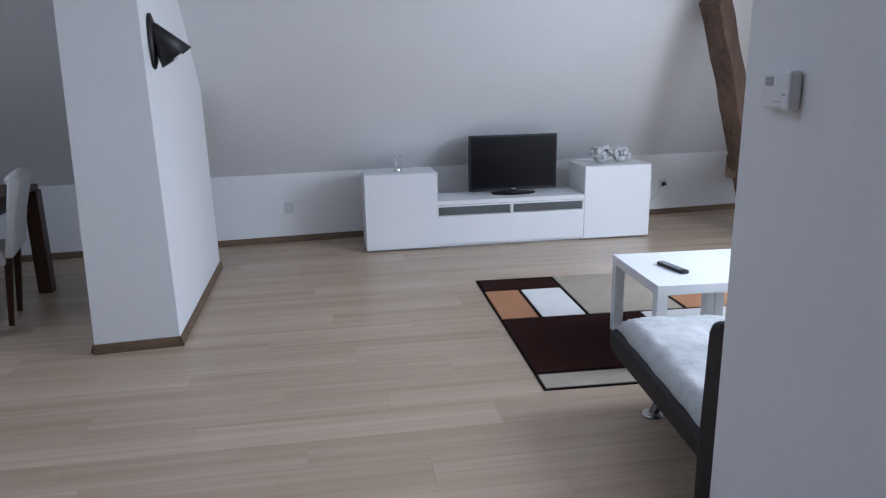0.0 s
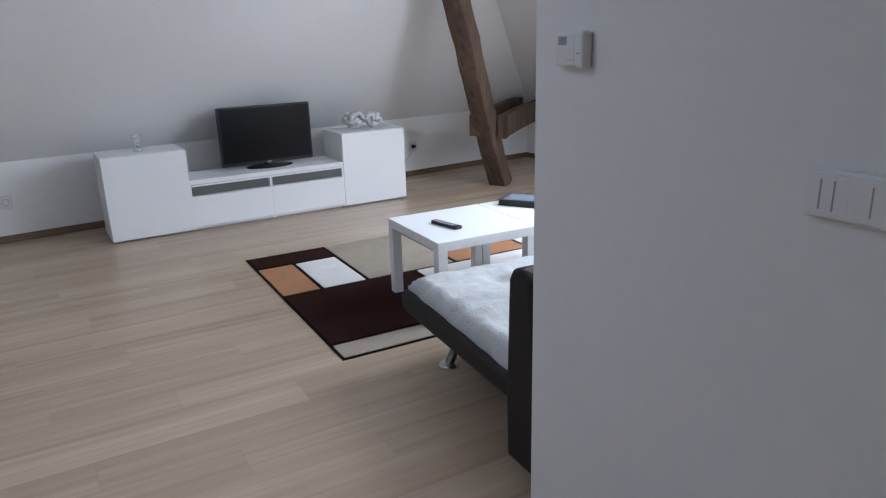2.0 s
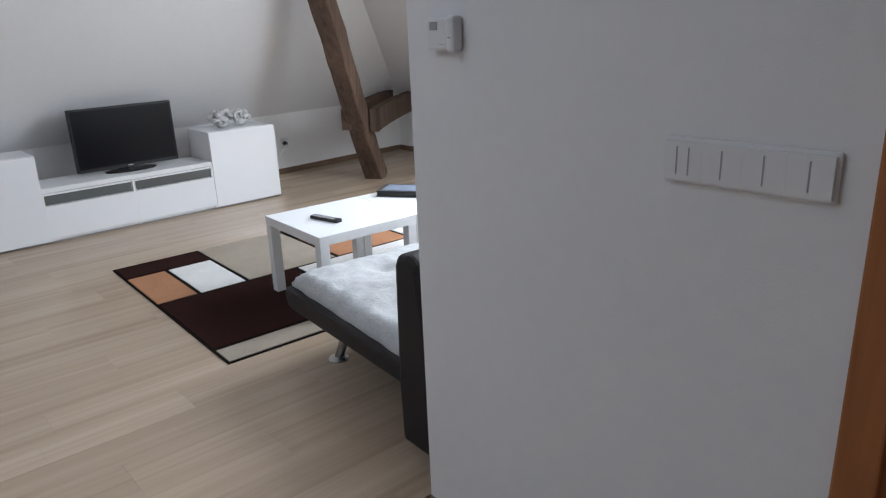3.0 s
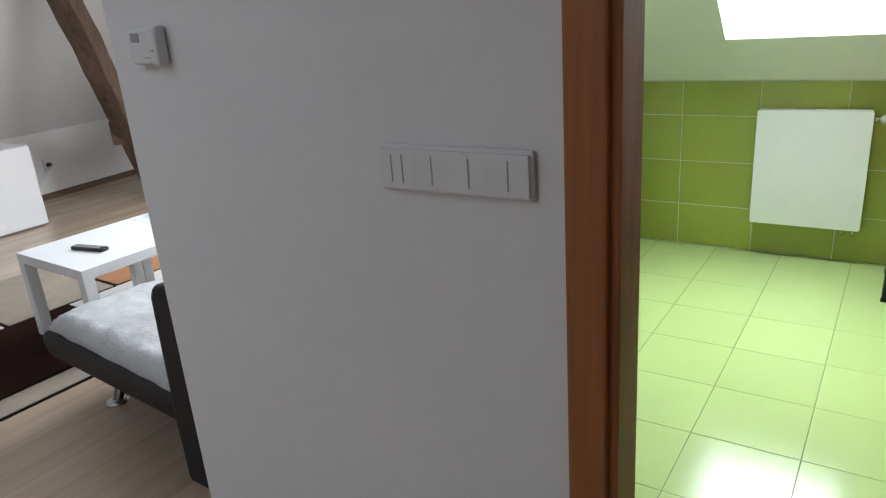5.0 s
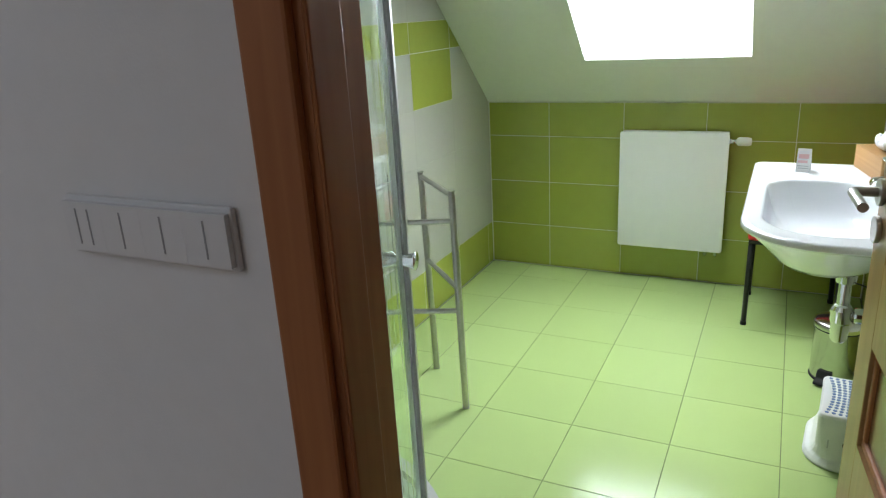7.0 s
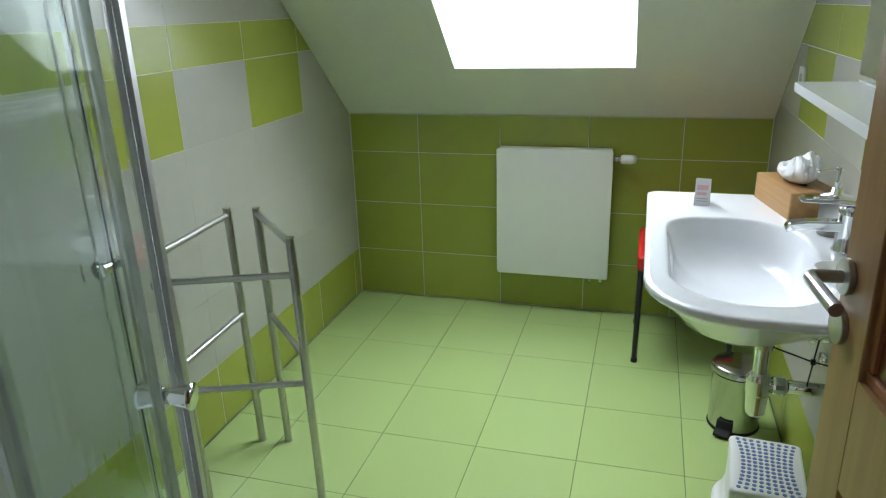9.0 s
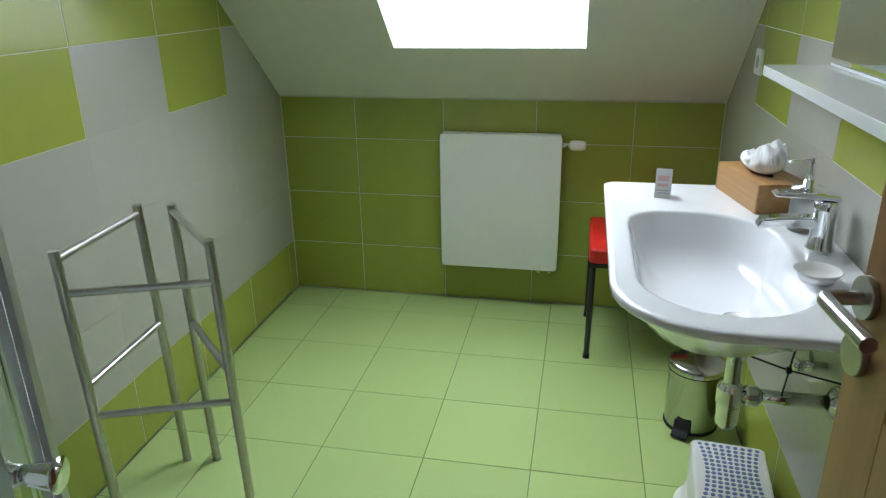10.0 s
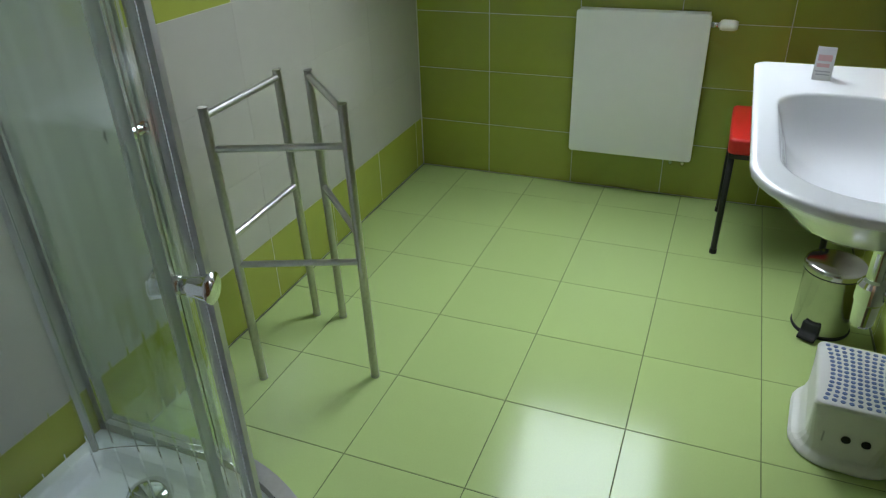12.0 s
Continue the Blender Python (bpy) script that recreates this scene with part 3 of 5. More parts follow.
for x0, x1, y0, y1, c in ((0, 2.35, 0, 0.175, "beige"), (0, 0.86, 0.175, 0.956, "brown"), (0.86, 2.35, 0.175, 0.956, "cream"), (0, 0.25, 0.956, 1.522, "tan"), (0.25, 0.545, 0.956, 1.522, "cream"),
                          (0, 0.545, 1.522, 1.79, "brown"), (0.545, 1.17, 0.956, 1.79, "beige"), (1.17, 1.76, 0.956, 1.522, "tan"), (1.17, 1.76, 1.522, 1.79, "brown"), (1.76, 2.35, 0.956, 1.79, "cream")):
    part("field", box(x0 + G, x1 - G, y0 + G, y1 - G, 0.004, 0.0105), "rug_" + c, rug, bevel=0.003)

# old roof post with its pair of clamping timbers


def timber(name, a, b, w, h, seed, parent, mat="beam", twist=0.0):
    """A hewn timber from a to b, with uneven, worn edges."""
    a, b = Vector(a), Vector(b)
    d = (b - a).normalized()
    side = d.cross(Vector((0, 0, 1)))
    side = (Vector((1, 0, 0)) if side.length < 0.2 else side).normalized()
    up = side.cross(d)
    L = (b - a).length
    bm = bmesh.new()
    rings = []
    outline = rounded_rect(-w / 2, w / 2, -h / 2, h / 2, min(w, h) * 0.13, 3)
    n = max(6, int(L / 0.06))
    for i in range(n + 1):
        ring = []
        for k, (u, v) in enumerate(outline):
            q = 1 + 0.07 * noise.noise((i * 0.25 + seed, k * 0.5, seed * 3.1)) + 0.03 * noise.noise((i * 0.9, k * 1.7, seed))
            bow = 0.02 * math.sin(i / n * math.pi * 1.3 + seed)
            ring.append(bm.verts.new(a + d * (L * i / n) + side * (u * q + bow) + up * v * q))
        rings.append(ring)
    m = len(outline)
    for r0, r1 in zip(rings, rings[1:]):
        for k in range(m):
            bm.faces.new((r0[k], r0[(k + 1) % m], r1[(k + 1) % m], r1[k]))
    bm.faces.new(rings[0][::-1])
    bm.faces.new(rings[-1])
    bmesh.ops.recalc_face_normals(bm, faces=bm.faces[:])
    return part(name, bm, mat, parent)


post = thing("roof_post", (0, 0, 0), "leaning old brown roof post with clamping timbers", "beam")
timber("post", (3.852, 5.655, 0.0), (2.912, 5.1, 1.95), 0.18, 0.17, 1.0, post)
timber("clamp", (3.425, 5.535, 0.625), (4.77, 6.62, 0.625), 0.09, 0.2, 2.0, post)
timber("clamp", (3.645, 5.375, 0.605), (4.9, 6.43, 0.605), 0.09, 0.21, 3.0, post)

# wall lamp on the chimney breast
lamp = thing("wall_lamp", (-0.845, 4.016, 1.634), "black wall lamp with a cone-shaped metal shade", "wall lamp")
bm = lathe([(0, 0.0), (0.062, 0.0), (0.062, 0.01), (0.05, 0.02), (0, 0.02)], (0, 0, 0), axis="x")
for v in bm.verts:
    v.co.z *= 2.3
part("backplate", bm, "black_shade", lamp, "tall oval black backplate", smooth=True)
part("arm", tube([(0.018, 0, 0.0), (0.07, 0.0, 0.0)], 0.012), "black_shade", lamp, smooth=True)
bm = lathe([(0.0, 0.125), (0.02, 0.12), (0.03, 0.1), (0.095, -0.085), (0.09, -0.085), (0.026, 0.098), (0.0, 0.115)], n=32)
bmesh.ops.transform(bm, matrix=pose(0.07, 0.01, -0.012, 0, -34, 8), verts=bm.verts[:])
part("shade", bm, "black_shade", lamp, smooth=True)
bm = bmesh.new()
bmesh.ops.create_uvsphere(bm, u_segments=16, v_segments=10, radius=0.033, matrix=pose(0.112, 0.015, -0.062))
part("bulb", bm, "paper", lamp, "white glass bulb", smooth=True)


def socket(x, z, label):
    y = knee_y(x) - 0.0
    t = thing("wall_socket", (x, y, z), label, "socket", rz=math.degrees(math.atan(0.102)))
    part("frame", prism(rounded_rect(-0.043, 0.043, -0.052, 0.052, 0.006), "y", -0.0108, -0.001), "socket_plate", t, bevel=0.003)
    part("well_rim", lathe([(0.021, -0.0115), (0.0235, -0.0135), (0.025, -0.0115)], (0, 0, 0), axis="y"), "groove", t, "grey rim")
    part("well", lathe([(0, -0.0112), (0.021, -0.0112), (0.022, -0.0105)], (0, 0, 0), axis="y"), "switch_plastic", t)
    # pin holes as grey discs, their inner shade given by colour
    for dx in (-0.0095, 0.0095):
        part("hole", lathe([(0, -0.0122), (0.0028, -0.0122), (0.0028, -0.011)], (dx, 0, -0.002), n=8, axis="y"), "groove", t)
    part("earth_pin", lathe([(0, -0.019), (0.0024, -0.018), (0.0024, -0.011)], (0, 0, 0.011), n=8, axis="y"), "steel", t)
    return t


socket(-0.34, 0.31, "white wall socket above the skirting")
soc = socket(3.36, 0.31, "white wall socket with a black plug and cable")
part("plug", lathe([(0, -0.05), (0.016, -0.048), (0.02, -0.03), (0.02, -0.012)], (0.0, 0, 0.0), axis="y", n=16), "rubber", soc, "black plug", smooth=True)
part("cable", tube([(0, -0.045, 0.0), (-0.02, -0.06, -0.03), (-0.08, -0.05, -0.1), (-0.2, -0.02, -0.2)], 0.004, 8), "switch_plastic", soc, "pale cable", smooth=True)

# dining place beyond the chimney breast
def dining_chair(x, y, rz):
    t = thing("dining_chair", (x, y, 0), "white upholstered dining chair with dark wooden legs", "chair", group="dining chairs", rz=rz)
    bm = prism([(-0.02, 0.43), (0.03, 0.43), (0.07, 0.66), (0.12, 0.85), (0.125, 0.885), (0.095, 0.9), (0.06, 0.885), (0.05, 0.83)], "x", -0.23, 0.23)
    part("backrest", bm, "dining_fabric", t, bevel=0.02, segments=3)
    part("top_roll", tube([(-0.22, 0.075, 0.885), (-0.1, 0.08, 0.893), (0.1, 0.08, 0.893), (0.22, 0.075, 0.885)], 0.03, 14), "dining_fabric", t, smooth=True)
    part("seat", box(-0.21, 0.21, -0.44, -0.022, 0.38, 0.47), "dining_fabric", t, bevel=0.02, segments=3)
    for sx in (-0.15, 0.15):
        part("leg", tube([(sx, -0.01, 0.44), (sx, -0.055, 0.0)], 0.03, 4, r2=0.02), "dark_wood", t)
        part("leg", tube([(sx, -0.4, 0.4), (sx, -0.41, 0.0)], 0.03, 4, r2=0.02), "dark_wood", t)
    return t


dining_chair(-1.905, 4.54, -77)
dt = thing("dining_table", (-2.71, 4.63, 0), "dark wooden dining table with thick legs", "table")
part("tabletop", box(-0.75, 0.77, -0.5, 0.49, 0.72, 0.76), "dark_wood", dt, bevel=0.004)
part("apron", box(-0.68, 0.7, -0.43, 0.42, 0.63, 0.72), "dark_wood", dt)
for sx in (-0.7, 0.74):
    for sy in (-0.45, 0.45):
        part("leg", box(sx - 0.045, sx + 0.045, sy - 0.045, sy + 0.045, 0, 0.72), "dark_wood", dt, bevel=0.004)

# ---- hall wall: thermostat, switches, door ----
th = thing("thermostat", (WX, 1.297, 1.415), "white room thermostat with a small grey display", "thermostat")
part("case", box(-0.024, -0.001, -0.014, 0.056, -0.042, 0.028), "switch_plastic", th, bevel=0.005)
part("display", box(-0.0255, -0.0238, 0.017, 0.042, 0.002, 0.02), "groove", th, "grey display")
part("logo", box(-0.0246, -0.0238, -0.008, 0.012, -0.03, -0.0275), "grey_print", th, "small grey mark")
part("receiver", box(-0.03, -0.001, -0.043, -0.0155, -0.046, 0.032), "switch_plastic", th, "narrow side module", bevel=0.007)
part("slot", box(-0.0308, -0.0295, -0.033, -0.024, -0.016, -0.013), "groove", th, "dark slot")

sw = thing("light_switch", (WX, 0.589, 1.193), "white four-gang light switch in one frame", "light switch")
part("frame", prism(rounded_rect(-0.14, 0.146, -0.04, 0.04, 0.004), "x", -0.009, -0.001), "switch_plastic", sw, bevel=0.002)
for k in range(4):
    cy = 0.108 - 0.0695 * k
    r = part("rocker", box(-0.0165, -0.0088, cy - 0.0347, cy + 0.0347, -0.033, 0.033), "switch_plastic", sw, bevel=0.0002)
    for dy in ((0.011, -0.011) if k == 0 else (0.0,)):
        part("lens", box(-0.0171, -0.0163, cy + dy - 0.0013, cy + dy + 0.0013, -0.024, 0.024), "groove", r, "dark lens slot")

frame_ob = tagged(new("door_frame"), "brown beech door frame of the bathroom", "door frame", kind="structure")
for y0, y1, s in ((DY1 - 0.012, DY1 + 0.054, 1), (DY0 - 0.06, DY0 + 0.012, -1)):
    part("casing", box(WX - 0.016, WX - 0.001, y0, y1, 0, DZ + 0.06), "door_wood", frame_ob, bevel=0.005)
    part("casing", box(BX0 + 0.001, BX0 + 0.015, y0, y1, 0, DZ + 0.06), "door_wood", frame_ob, bevel=0.005)
part("casing", box(WX - 0.0155, WX - 0.001, DY0 + 0.012, DY1 - 0.012, DZ - 0.012, DZ + 0.06), "door_wood", frame_ob, bevel=0.005)
for s, y in ((1, DY1), (-1, DY0)):
    a, b = sorted((y - s * 0.001, y - s * 0.022))
    part("jamb", box(WX - 0.002, BX0 + 0.002, a, b, 0, DZ), "door_wood", frame_ob)
    a, b = sorted((y - s * 0.021, y - s * 0.027))
    part("stop", box(WX - 0.002, BX0 - 0.042, a, b, 0, DZ - 0.03), "door_wood", frame_ob, bevel=0.003)
part("jamb", box(WX - 0.002, BX0 + 0.002, DY0 + 0.02, DY1 - 0.02, DZ - 0.022, DZ - 0.001), "door_wood", frame_ob)
structure("threshold", box(WX - 0.01, BX0 + 0.004, DY0 + 0.022, DY1 - 0.022, -0.011, 0.004), "skirting", "flat brown threshold strip", "threshold")

# leaf, standing open into the bathroom
LW, LH, LT = 0.805, 1.985, 0.04
door = tagged(new("door"), "open beech door leaf with dark panels and a lever handle", "door", kind="structure")
door.matrix_world = pose(BX0 + 0.02, DY0 + 0.035, 0.012, 0, 0, 6.5)
STILE = 0.101
part("stile", box(0, STILE, 0, LT, 0, LH), "leaf_wood", door, bevel=0.003)
part("stile", box(LW - STILE, LW, 0, LT, 0, LH), "leaf_wood", door, bevel=0.003)
panels = [(0.175 + 0.384 * k, 0.39 + 0.384 * k) for k in range(5)]
edges = [0.0] + [e for p in panels for e in p] + [LH]
rails = list(zip(edges[0::2], edges[1::2]))
for a, b in rails:
    part("rail", box(STILE, LW - STILE, 0, LT, a, b), "leaf_wood", door)
for a, b in panels:
    p = part("panel", box(STILE + 0.001, LW - STILE - 0.001, 0.014, 0.026, a + 0.001, b - 0.001), "door_glass", door, "dark reddish panel")
    for zz in ((a, a + 0.018), (b - 0.018, b)):
        part("moulding", box(STILE, LW - STILE, 0.005, LT - 0.007, zz[0], zz[1]), "door_wood", p, bevel=0.004)
    for xx in ((STILE, STILE + 0.018), (LW - STILE - 0.018, LW - STILE)):
        part("moulding", box(xx[0], xx[1], 0.005, LT - 0.007, a + 0.018, b - 0.018), "door_wood", p, bevel=0.004)
HX0, HZ0 = LW - 0.021, 1.058
for s, y in ((1, LT),):
    hd = part("handle", tube([(HX0, y + 0.008, HZ0), (HX0, y + 0.044, HZ0), (HX0 - 0.002, y + 0.049, HZ0), (HX0 - 0.008, y + 0.052, HZ0), (HX0 - 0.117, y + 0.055, HZ0)], 0.0092, 16), "steel", door, "brushed steel lever", smooth=False)
    part("rose", lathe([(0, 0), (0.026, 0), (0.026, 0.009), (0, 0.009)], (HX0, y, HZ0), axis="y"), "steel", hd, "round steel rose", bevel=0.0015)
    part("key_rose", lathe([(0, 0), (0.026, 0), (0.026, 0.009), (0, 0.009)], (HX0 - 0.003, y, HZ0 - 0.072), axis="y"), "steel", hd, "round steel key rose", bevel=0.0015)

# ---- bathroom things ----
# flat panel radiator
rad = thing("radiator", (BX1, 0.384, 0.0), "flat white panel radiator on the green tiled wall", "radiator")
part("front_panel", prism(rounded_rect(-0.263, 0.263, 0.195, 0.807, 0.012), "x", -0.086, -0.078), "enamel", rad, "flat white front", bevel=0.003)
part("body", box(-0.078, -0.03, -0.255, 0.255, 0.21, 0.79), "enamel", rad, bevel=0.004)
part("top_grille", box(-0.077, -0.012, -0.256, 0.256, 0.792, 0.804), "enamel", rad, bevel=0.002)
for y in (-0.2, 0.2):
    part("bracket", box(-0.03, -0.001, y - 0.02, y + 0.02, 0.3, 0.7), "enamel", rad)
vl = part("valve", tube([(-0.06, -0.262, 0.765), (-0.06, -0.295, 0.765)], 0.011), "chrome", rad, "chrome valve", smooth=True)
part("thermostat_head", lathe([(0, -0.295), (0.017, -0.295), (0.021, -0.305), (0.021, -0.345), (0.016, -0.36), (0, -0.362)], (-0.06, 0, 0.765), axis="y", n=20), "enamel", vl, "white thermostat head", smooth=True)
for y in (-0.23, -0.18):
    part("pipe_stub", tube([(-0.05, y, 0.21), (-0.05, y, 0.175), (-0.04, y, 0.165), (-0.001, y, 0.165)], 0.009, 10), "chrome", rad, "chrome pipe", smooth=True)

# washbasin
SX0, SX1, SY0, SY1, SZ = 2.163, 3.113, -0.523, -0.028, 0.862
basin = thing("washbasin", (2.52, -0.25, 0), "large white ceramic washbasin with a side shelf", "washbasin")
NS = 96


def reach(outline, a):
    """How far an outline lies from the origin in the direction a."""
    d = Vector((math.cos(a), math.sin(a)))
    best = 0
    for p, q in zip(outline, outline[1:] + outline[:1]):
        p, e = Vector(p), Vector(q) - Vector(p)
        den = d.x * e.y - d.y * e.x
        if abs(den) < 1e-9:
            continue
        t = (p.x * e.y - p.y * e.x) / den
        u = (p.x * d.y - p.y * d.x) / den
        if t > 0 and -1e-6 <= u <= 1 + 1e-6:
            best = max(best, t)
    return best


def inset(k):
    return rounded_rect(SX0 - 2.52 + k, SX1 - 2.52 - k, SY0 + 0.25, SY1 + 0.25 - k, (0.03, 0.2, 0.012, 0.012), 8)


bowl = rounded_rect(-0.28, 0.315, -0.16, 0.168, (0.1, 0.163, 0.16, 0.16), 10)
angles = sorted({round(2 * math.pi * k / NS, 5) for k in range(NS)} | {round(math.atan2(v, u) % (2 * math.pi), 5) for u, v in inset(0.0)})
NS = len(angles)
RB = [reach(bowl, a) for a in angles]


def ring(bm, radii, z, shift=(0, 0)):
    zs = z if isinstance(z, list) else [z] * NS
    return [bm.verts.new((r * math.cos(a) + shift[0], r * math.sin(a) + shift[1], zz)) for r, a, zz in zip(radii, angles, zs)]


bm = bmesh.new()
OUT = [reach(inset(0.0), a) for a in angles]
IN = {k: [reach(inset(k), a) for a in angles] for k in (0.002, 0.008, 0.014, 0.02)}
rings = []
under = [min(o * 0.97, b * 0.62 + 0.03) for o, b in zip(OUT, RB)]
rings.append(ring(bm, [u * 0.25 for u in under], 0.705))
rings.append(ring(bm, [u * 0.8 for u in under], 0.712))
rings.append(ring(bm, [u for u in under], 0.735))
rings.append(ring(bm, [0.5 * u + 0.5 * o * 0.97 for u, o in zip(under, OUT)], 0.793))
rings.append(ring(bm, [0.2 * u + 0.8 * o * 0.98 for u, o in zip(under, OUT)], 0.826))
for k, z in ((0.02, SZ - 0.024), (0.014, SZ - 0.0225), (0.002, SZ - 0.0195)):
    rings.append(ring(bm, IN[k], z))
rings.append(ring(bm, OUT, SZ - 0.0165))
rings.append(ring(bm, OUT, SZ - 0.006))
for k, z in ((0.002, SZ - 0.0025), (0.008, SZ - 0.0004), (0.014, SZ), (0.02, SZ)):
    rings.append(ring(bm, IN[k], z))
for k, z in ((0.016, SZ), (0.008, SZ - 0.0003), (0.003, SZ - 0.002), (0.0, SZ - 0.007)):
    rings.append(ring(bm, [min(b + k, o - 0.021) for b, o in zip(RB, OUT)], z))
for f, z in ((0.965, 0.835), (0.93, 0.81), (0.87, 0.78), (0.77, 0.755), (0.6, 0.74), (0.4, 0.733), (0.13, 0.728)):
    s = 1 - f
    rings.append(ring(bm, [b * f for b in RB], z, (-0.02 * s, -0.065 * s)))
for a, b in zip(rings, rings[1:]):
    for k in range(NS):
        bm.faces.new((a[k], a[(k + 1) % NS], b[(k + 1) % NS], b[k]))
bm.faces.new(rings[0][::-1])
bm.faces.new(rings[-1])
bmesh.ops.recalc_face_normals(bm, faces=bm.faces[:])
part("bowl", bm, "ceramic", basin, smooth=True)
part("drain", lathe([(0, 0.735), (0.02, 0.736), (0.032, 0.733), (0.034, 0.728)], (-0.02, -0.058, 0)), "chrome", basin, "chrome drain", smooth=True)
TX, TY = -0.06, -0.055
tr = part("trap", lathe([(0, 0.485), (0.016, 0.487), (0.022, 0.495), (0.025, 0.545), (0.028, 0.55), (0.028, 0.585), (0.022, 0.597), (0.0165, 0.602), (0.0165, 0.665), (0.026, 0.668), (0.028, 0.7), (0.03, 0.708)], (TX, TY, 0)), "chrome", basin, "chrome bottle trap", smooth=False)
part("waste_pipe", tube([(TX, TY - 0.02, 0.57), (TX, -0.272, 0.57)], 0.0155), "chrome", tr, "chrome waste pipe", smooth=True)
part("nut", lathe([(0.02, -0.115), (0.022, -0.11), (0.022, -0.09), (0.02, -0.085)], (TX, 0, 0.57), axis="y", n=12), "chrome", tr)
part("wall_rosette", lathe([(0.018, -0.25), (0.034, -0.262), (0.036, -0.273)], (TX, 0, 0.57), axis="y"), "chrome", tr, smooth=True)
for dx in (0.04, 0.16):
    v = part("angle_valve", tube([(dx, -0.272, 0.6), (dx, -0.225, 0.6)], 0.011, 12), "chrome", basin, "chrome angle valve", smooth=True)
    part("valve_knob", lathe([(0.006, -0.225), (0.016, -0.222), (0.016, -0.202), (0, -0.2)], (dx, 0, 0.6), axis="y", n=12), "chrome", v, smooth=True)
    part("hose", tube([(dx, -0.24, 0.605), (dx + 0.01, -0.235, 0.65), (dx * 0.5 + 0.04, -0.19, 0.7), (0.06, -0.17, 0.76)], 0.005, 8), "steel", v, "braided hose", smooth=True)

part("popup_rod", tube([(TX, TY - 0.02, 0.668), (TX - 0.015, -0.15, 0.65), (TX - 0.03, -0.262, 0.632)], 0.002, 8), "black_metal", basin, "thin dark pop-up rod", smooth=True)
part("lift_rod", tube([(TX - 0.025, -0.165, 0.74), (TX - 0.012, -0.155, 0.585)], 0.002, 8), "black_metal", basin, "thin dark lift rod", smooth=True)
part("rod_clip", box(TX - 0.022, TX - 0.013, -0.164, -0.153, 0.642, 0.656), "black_plastic", basin, "small black clip", bevel=0.002)

# mixer tap
tap = thing("basin_tap", (2.602, -0.476, SZ), "chrome single-lever basin tap", "tap")
part("body", lathe([(0, 0), (0.03, 0), (0.03, 0.006), (0.027, 0.012), (0.024, 0.05), (0.025, 0.09), (0.026, 0.104), (0.018, 0.112), (0, 0.113)]), "chrome", tap, smooth=True)
part("spout", prism([(0.0, 0.05), (0.1, 0.052), (0.132, 0.044), (0.136, 0.052), (0.128, 0.068), (0.09, 0.074), (0.0, 0.078)], "x", -0.017, 0.017), "chrome", tap, "flat chrome spout", bevel=0.005, segments=3)
part("lever", prism([(-0.024, 0.112), (-0.02, 0.124), (0.03, 0.13), (0.1, 0.128), (0.112, 0.123), (0.108, 0.119), (0.02, 0.116)], "x", -0.019, 0.019), "chrome", tap, "flat chrome lever", bevel=0.003)

soap = thing("soap_dispenser", (2.732, -0.473, SZ), "frosted glass soap dispenser with a chrome pump", "soap dispenser")
part("bottle", lathe([(0, 0.002), (0.032, 0.002), (0.034, 0.012), (0.034, 0.095), (0.03, 0.1), (0.028, 0.1), (0.03, 0.09), (0.03, 0.014), (0, 0.012)]), "milk_glass", soap, "frosted glass bottle", smooth=True)
part("collar", lathe([(0.036, 0.088), (0.036, 0.104), (0.014, 0.108), (0.013, 0.122), (0, 0.122)]), "chrome", soap, smooth=True)
pm = part("pump", lathe([(0.0095, 0.12), (0.0095, 0.135), (0.006, 0.138), (0.006, 0.16), (0.0085, 0.162), (0.0085, 0.172), (0, 0.173)], n=16), "chrome", soap, smooth=False)
part("nozzle", tube([(0, 0.004, 0.167), (-0.01, 0.045, 0.166), (-0.012, 0.054, 0.162)], 0.0035, 10), "chrome", pm, smooth=True)
dish = part("soap_dish", lathe([(0, 0.002), (0.03, 0.002), (0.036, 0.012), (0.045, 0.024), (0.042, 0.024), (0.033, 0.014), (0, 0.007)]), "plastic", None, smooth=True)
dish.location = (2.42, -0.42, SZ)
tagged(dish, "shallow white soap dish on the basin rim", "soap dish")

# tissue box
tb = thing("tissue_box", (2.972, -0.428, SZ), "bamboo tissue box with a white tissue pulled out", "tissue box", rz=13)
part("box", prism(rounded_rect(-0.125, 0.125, -0.066, 0.066, 0.004, 2), "z", 0.0, 0.076), "bamboo", tb, bevel=0.003)
# no cut in the box: the slot's shade is a black oval on top
part("slot", prism([(0.055 * math.cos(2 * math.pi * k / 24), 0.014 * math.sin(2 * math.pi * k / 24)) for k in range(24)], "z", 0.0755, 0.0768), "rubber", tb, "black oval painted in for the slot's shade")
bm = bmesh.new()
NU, NV = 48, 18
rows = []
for j in range(NV + 1):
    v = j / NV
    row = []
    for i in range(NU):
        a = 2 * math.pi * i / NU
        fold = 0.34 * abs(math.sin(a * 2.5 + 0.9 * v)) + 0.16 * abs(math.sin(a * 5.5 + 1.3 + 2 * v)) - 0.25
        r = (0.014 + 0.042 * math.sin(math.pi * 0.8 * v ** 0.7)) * (1 + fold * v) + 0.012 * v * noise.noise((math.cos(a) * 3, math.sin(a) * 3, v * 3))
        h = 0.074 + 0.085 * v - 0.045 * v * (0.5 + 0.5 * math.cos(a - 0.2)) + 0.02 * v * v * noise.noise((math.cos(a) * 2.5 + 5, math.sin(a) * 2.5, 1.4))
        row.append(bm.verts.new((r * math.cos(a) * 1.45 + 0.012 * v, r * math.sin(a) * 0.8, h)))
    rows.append(row)
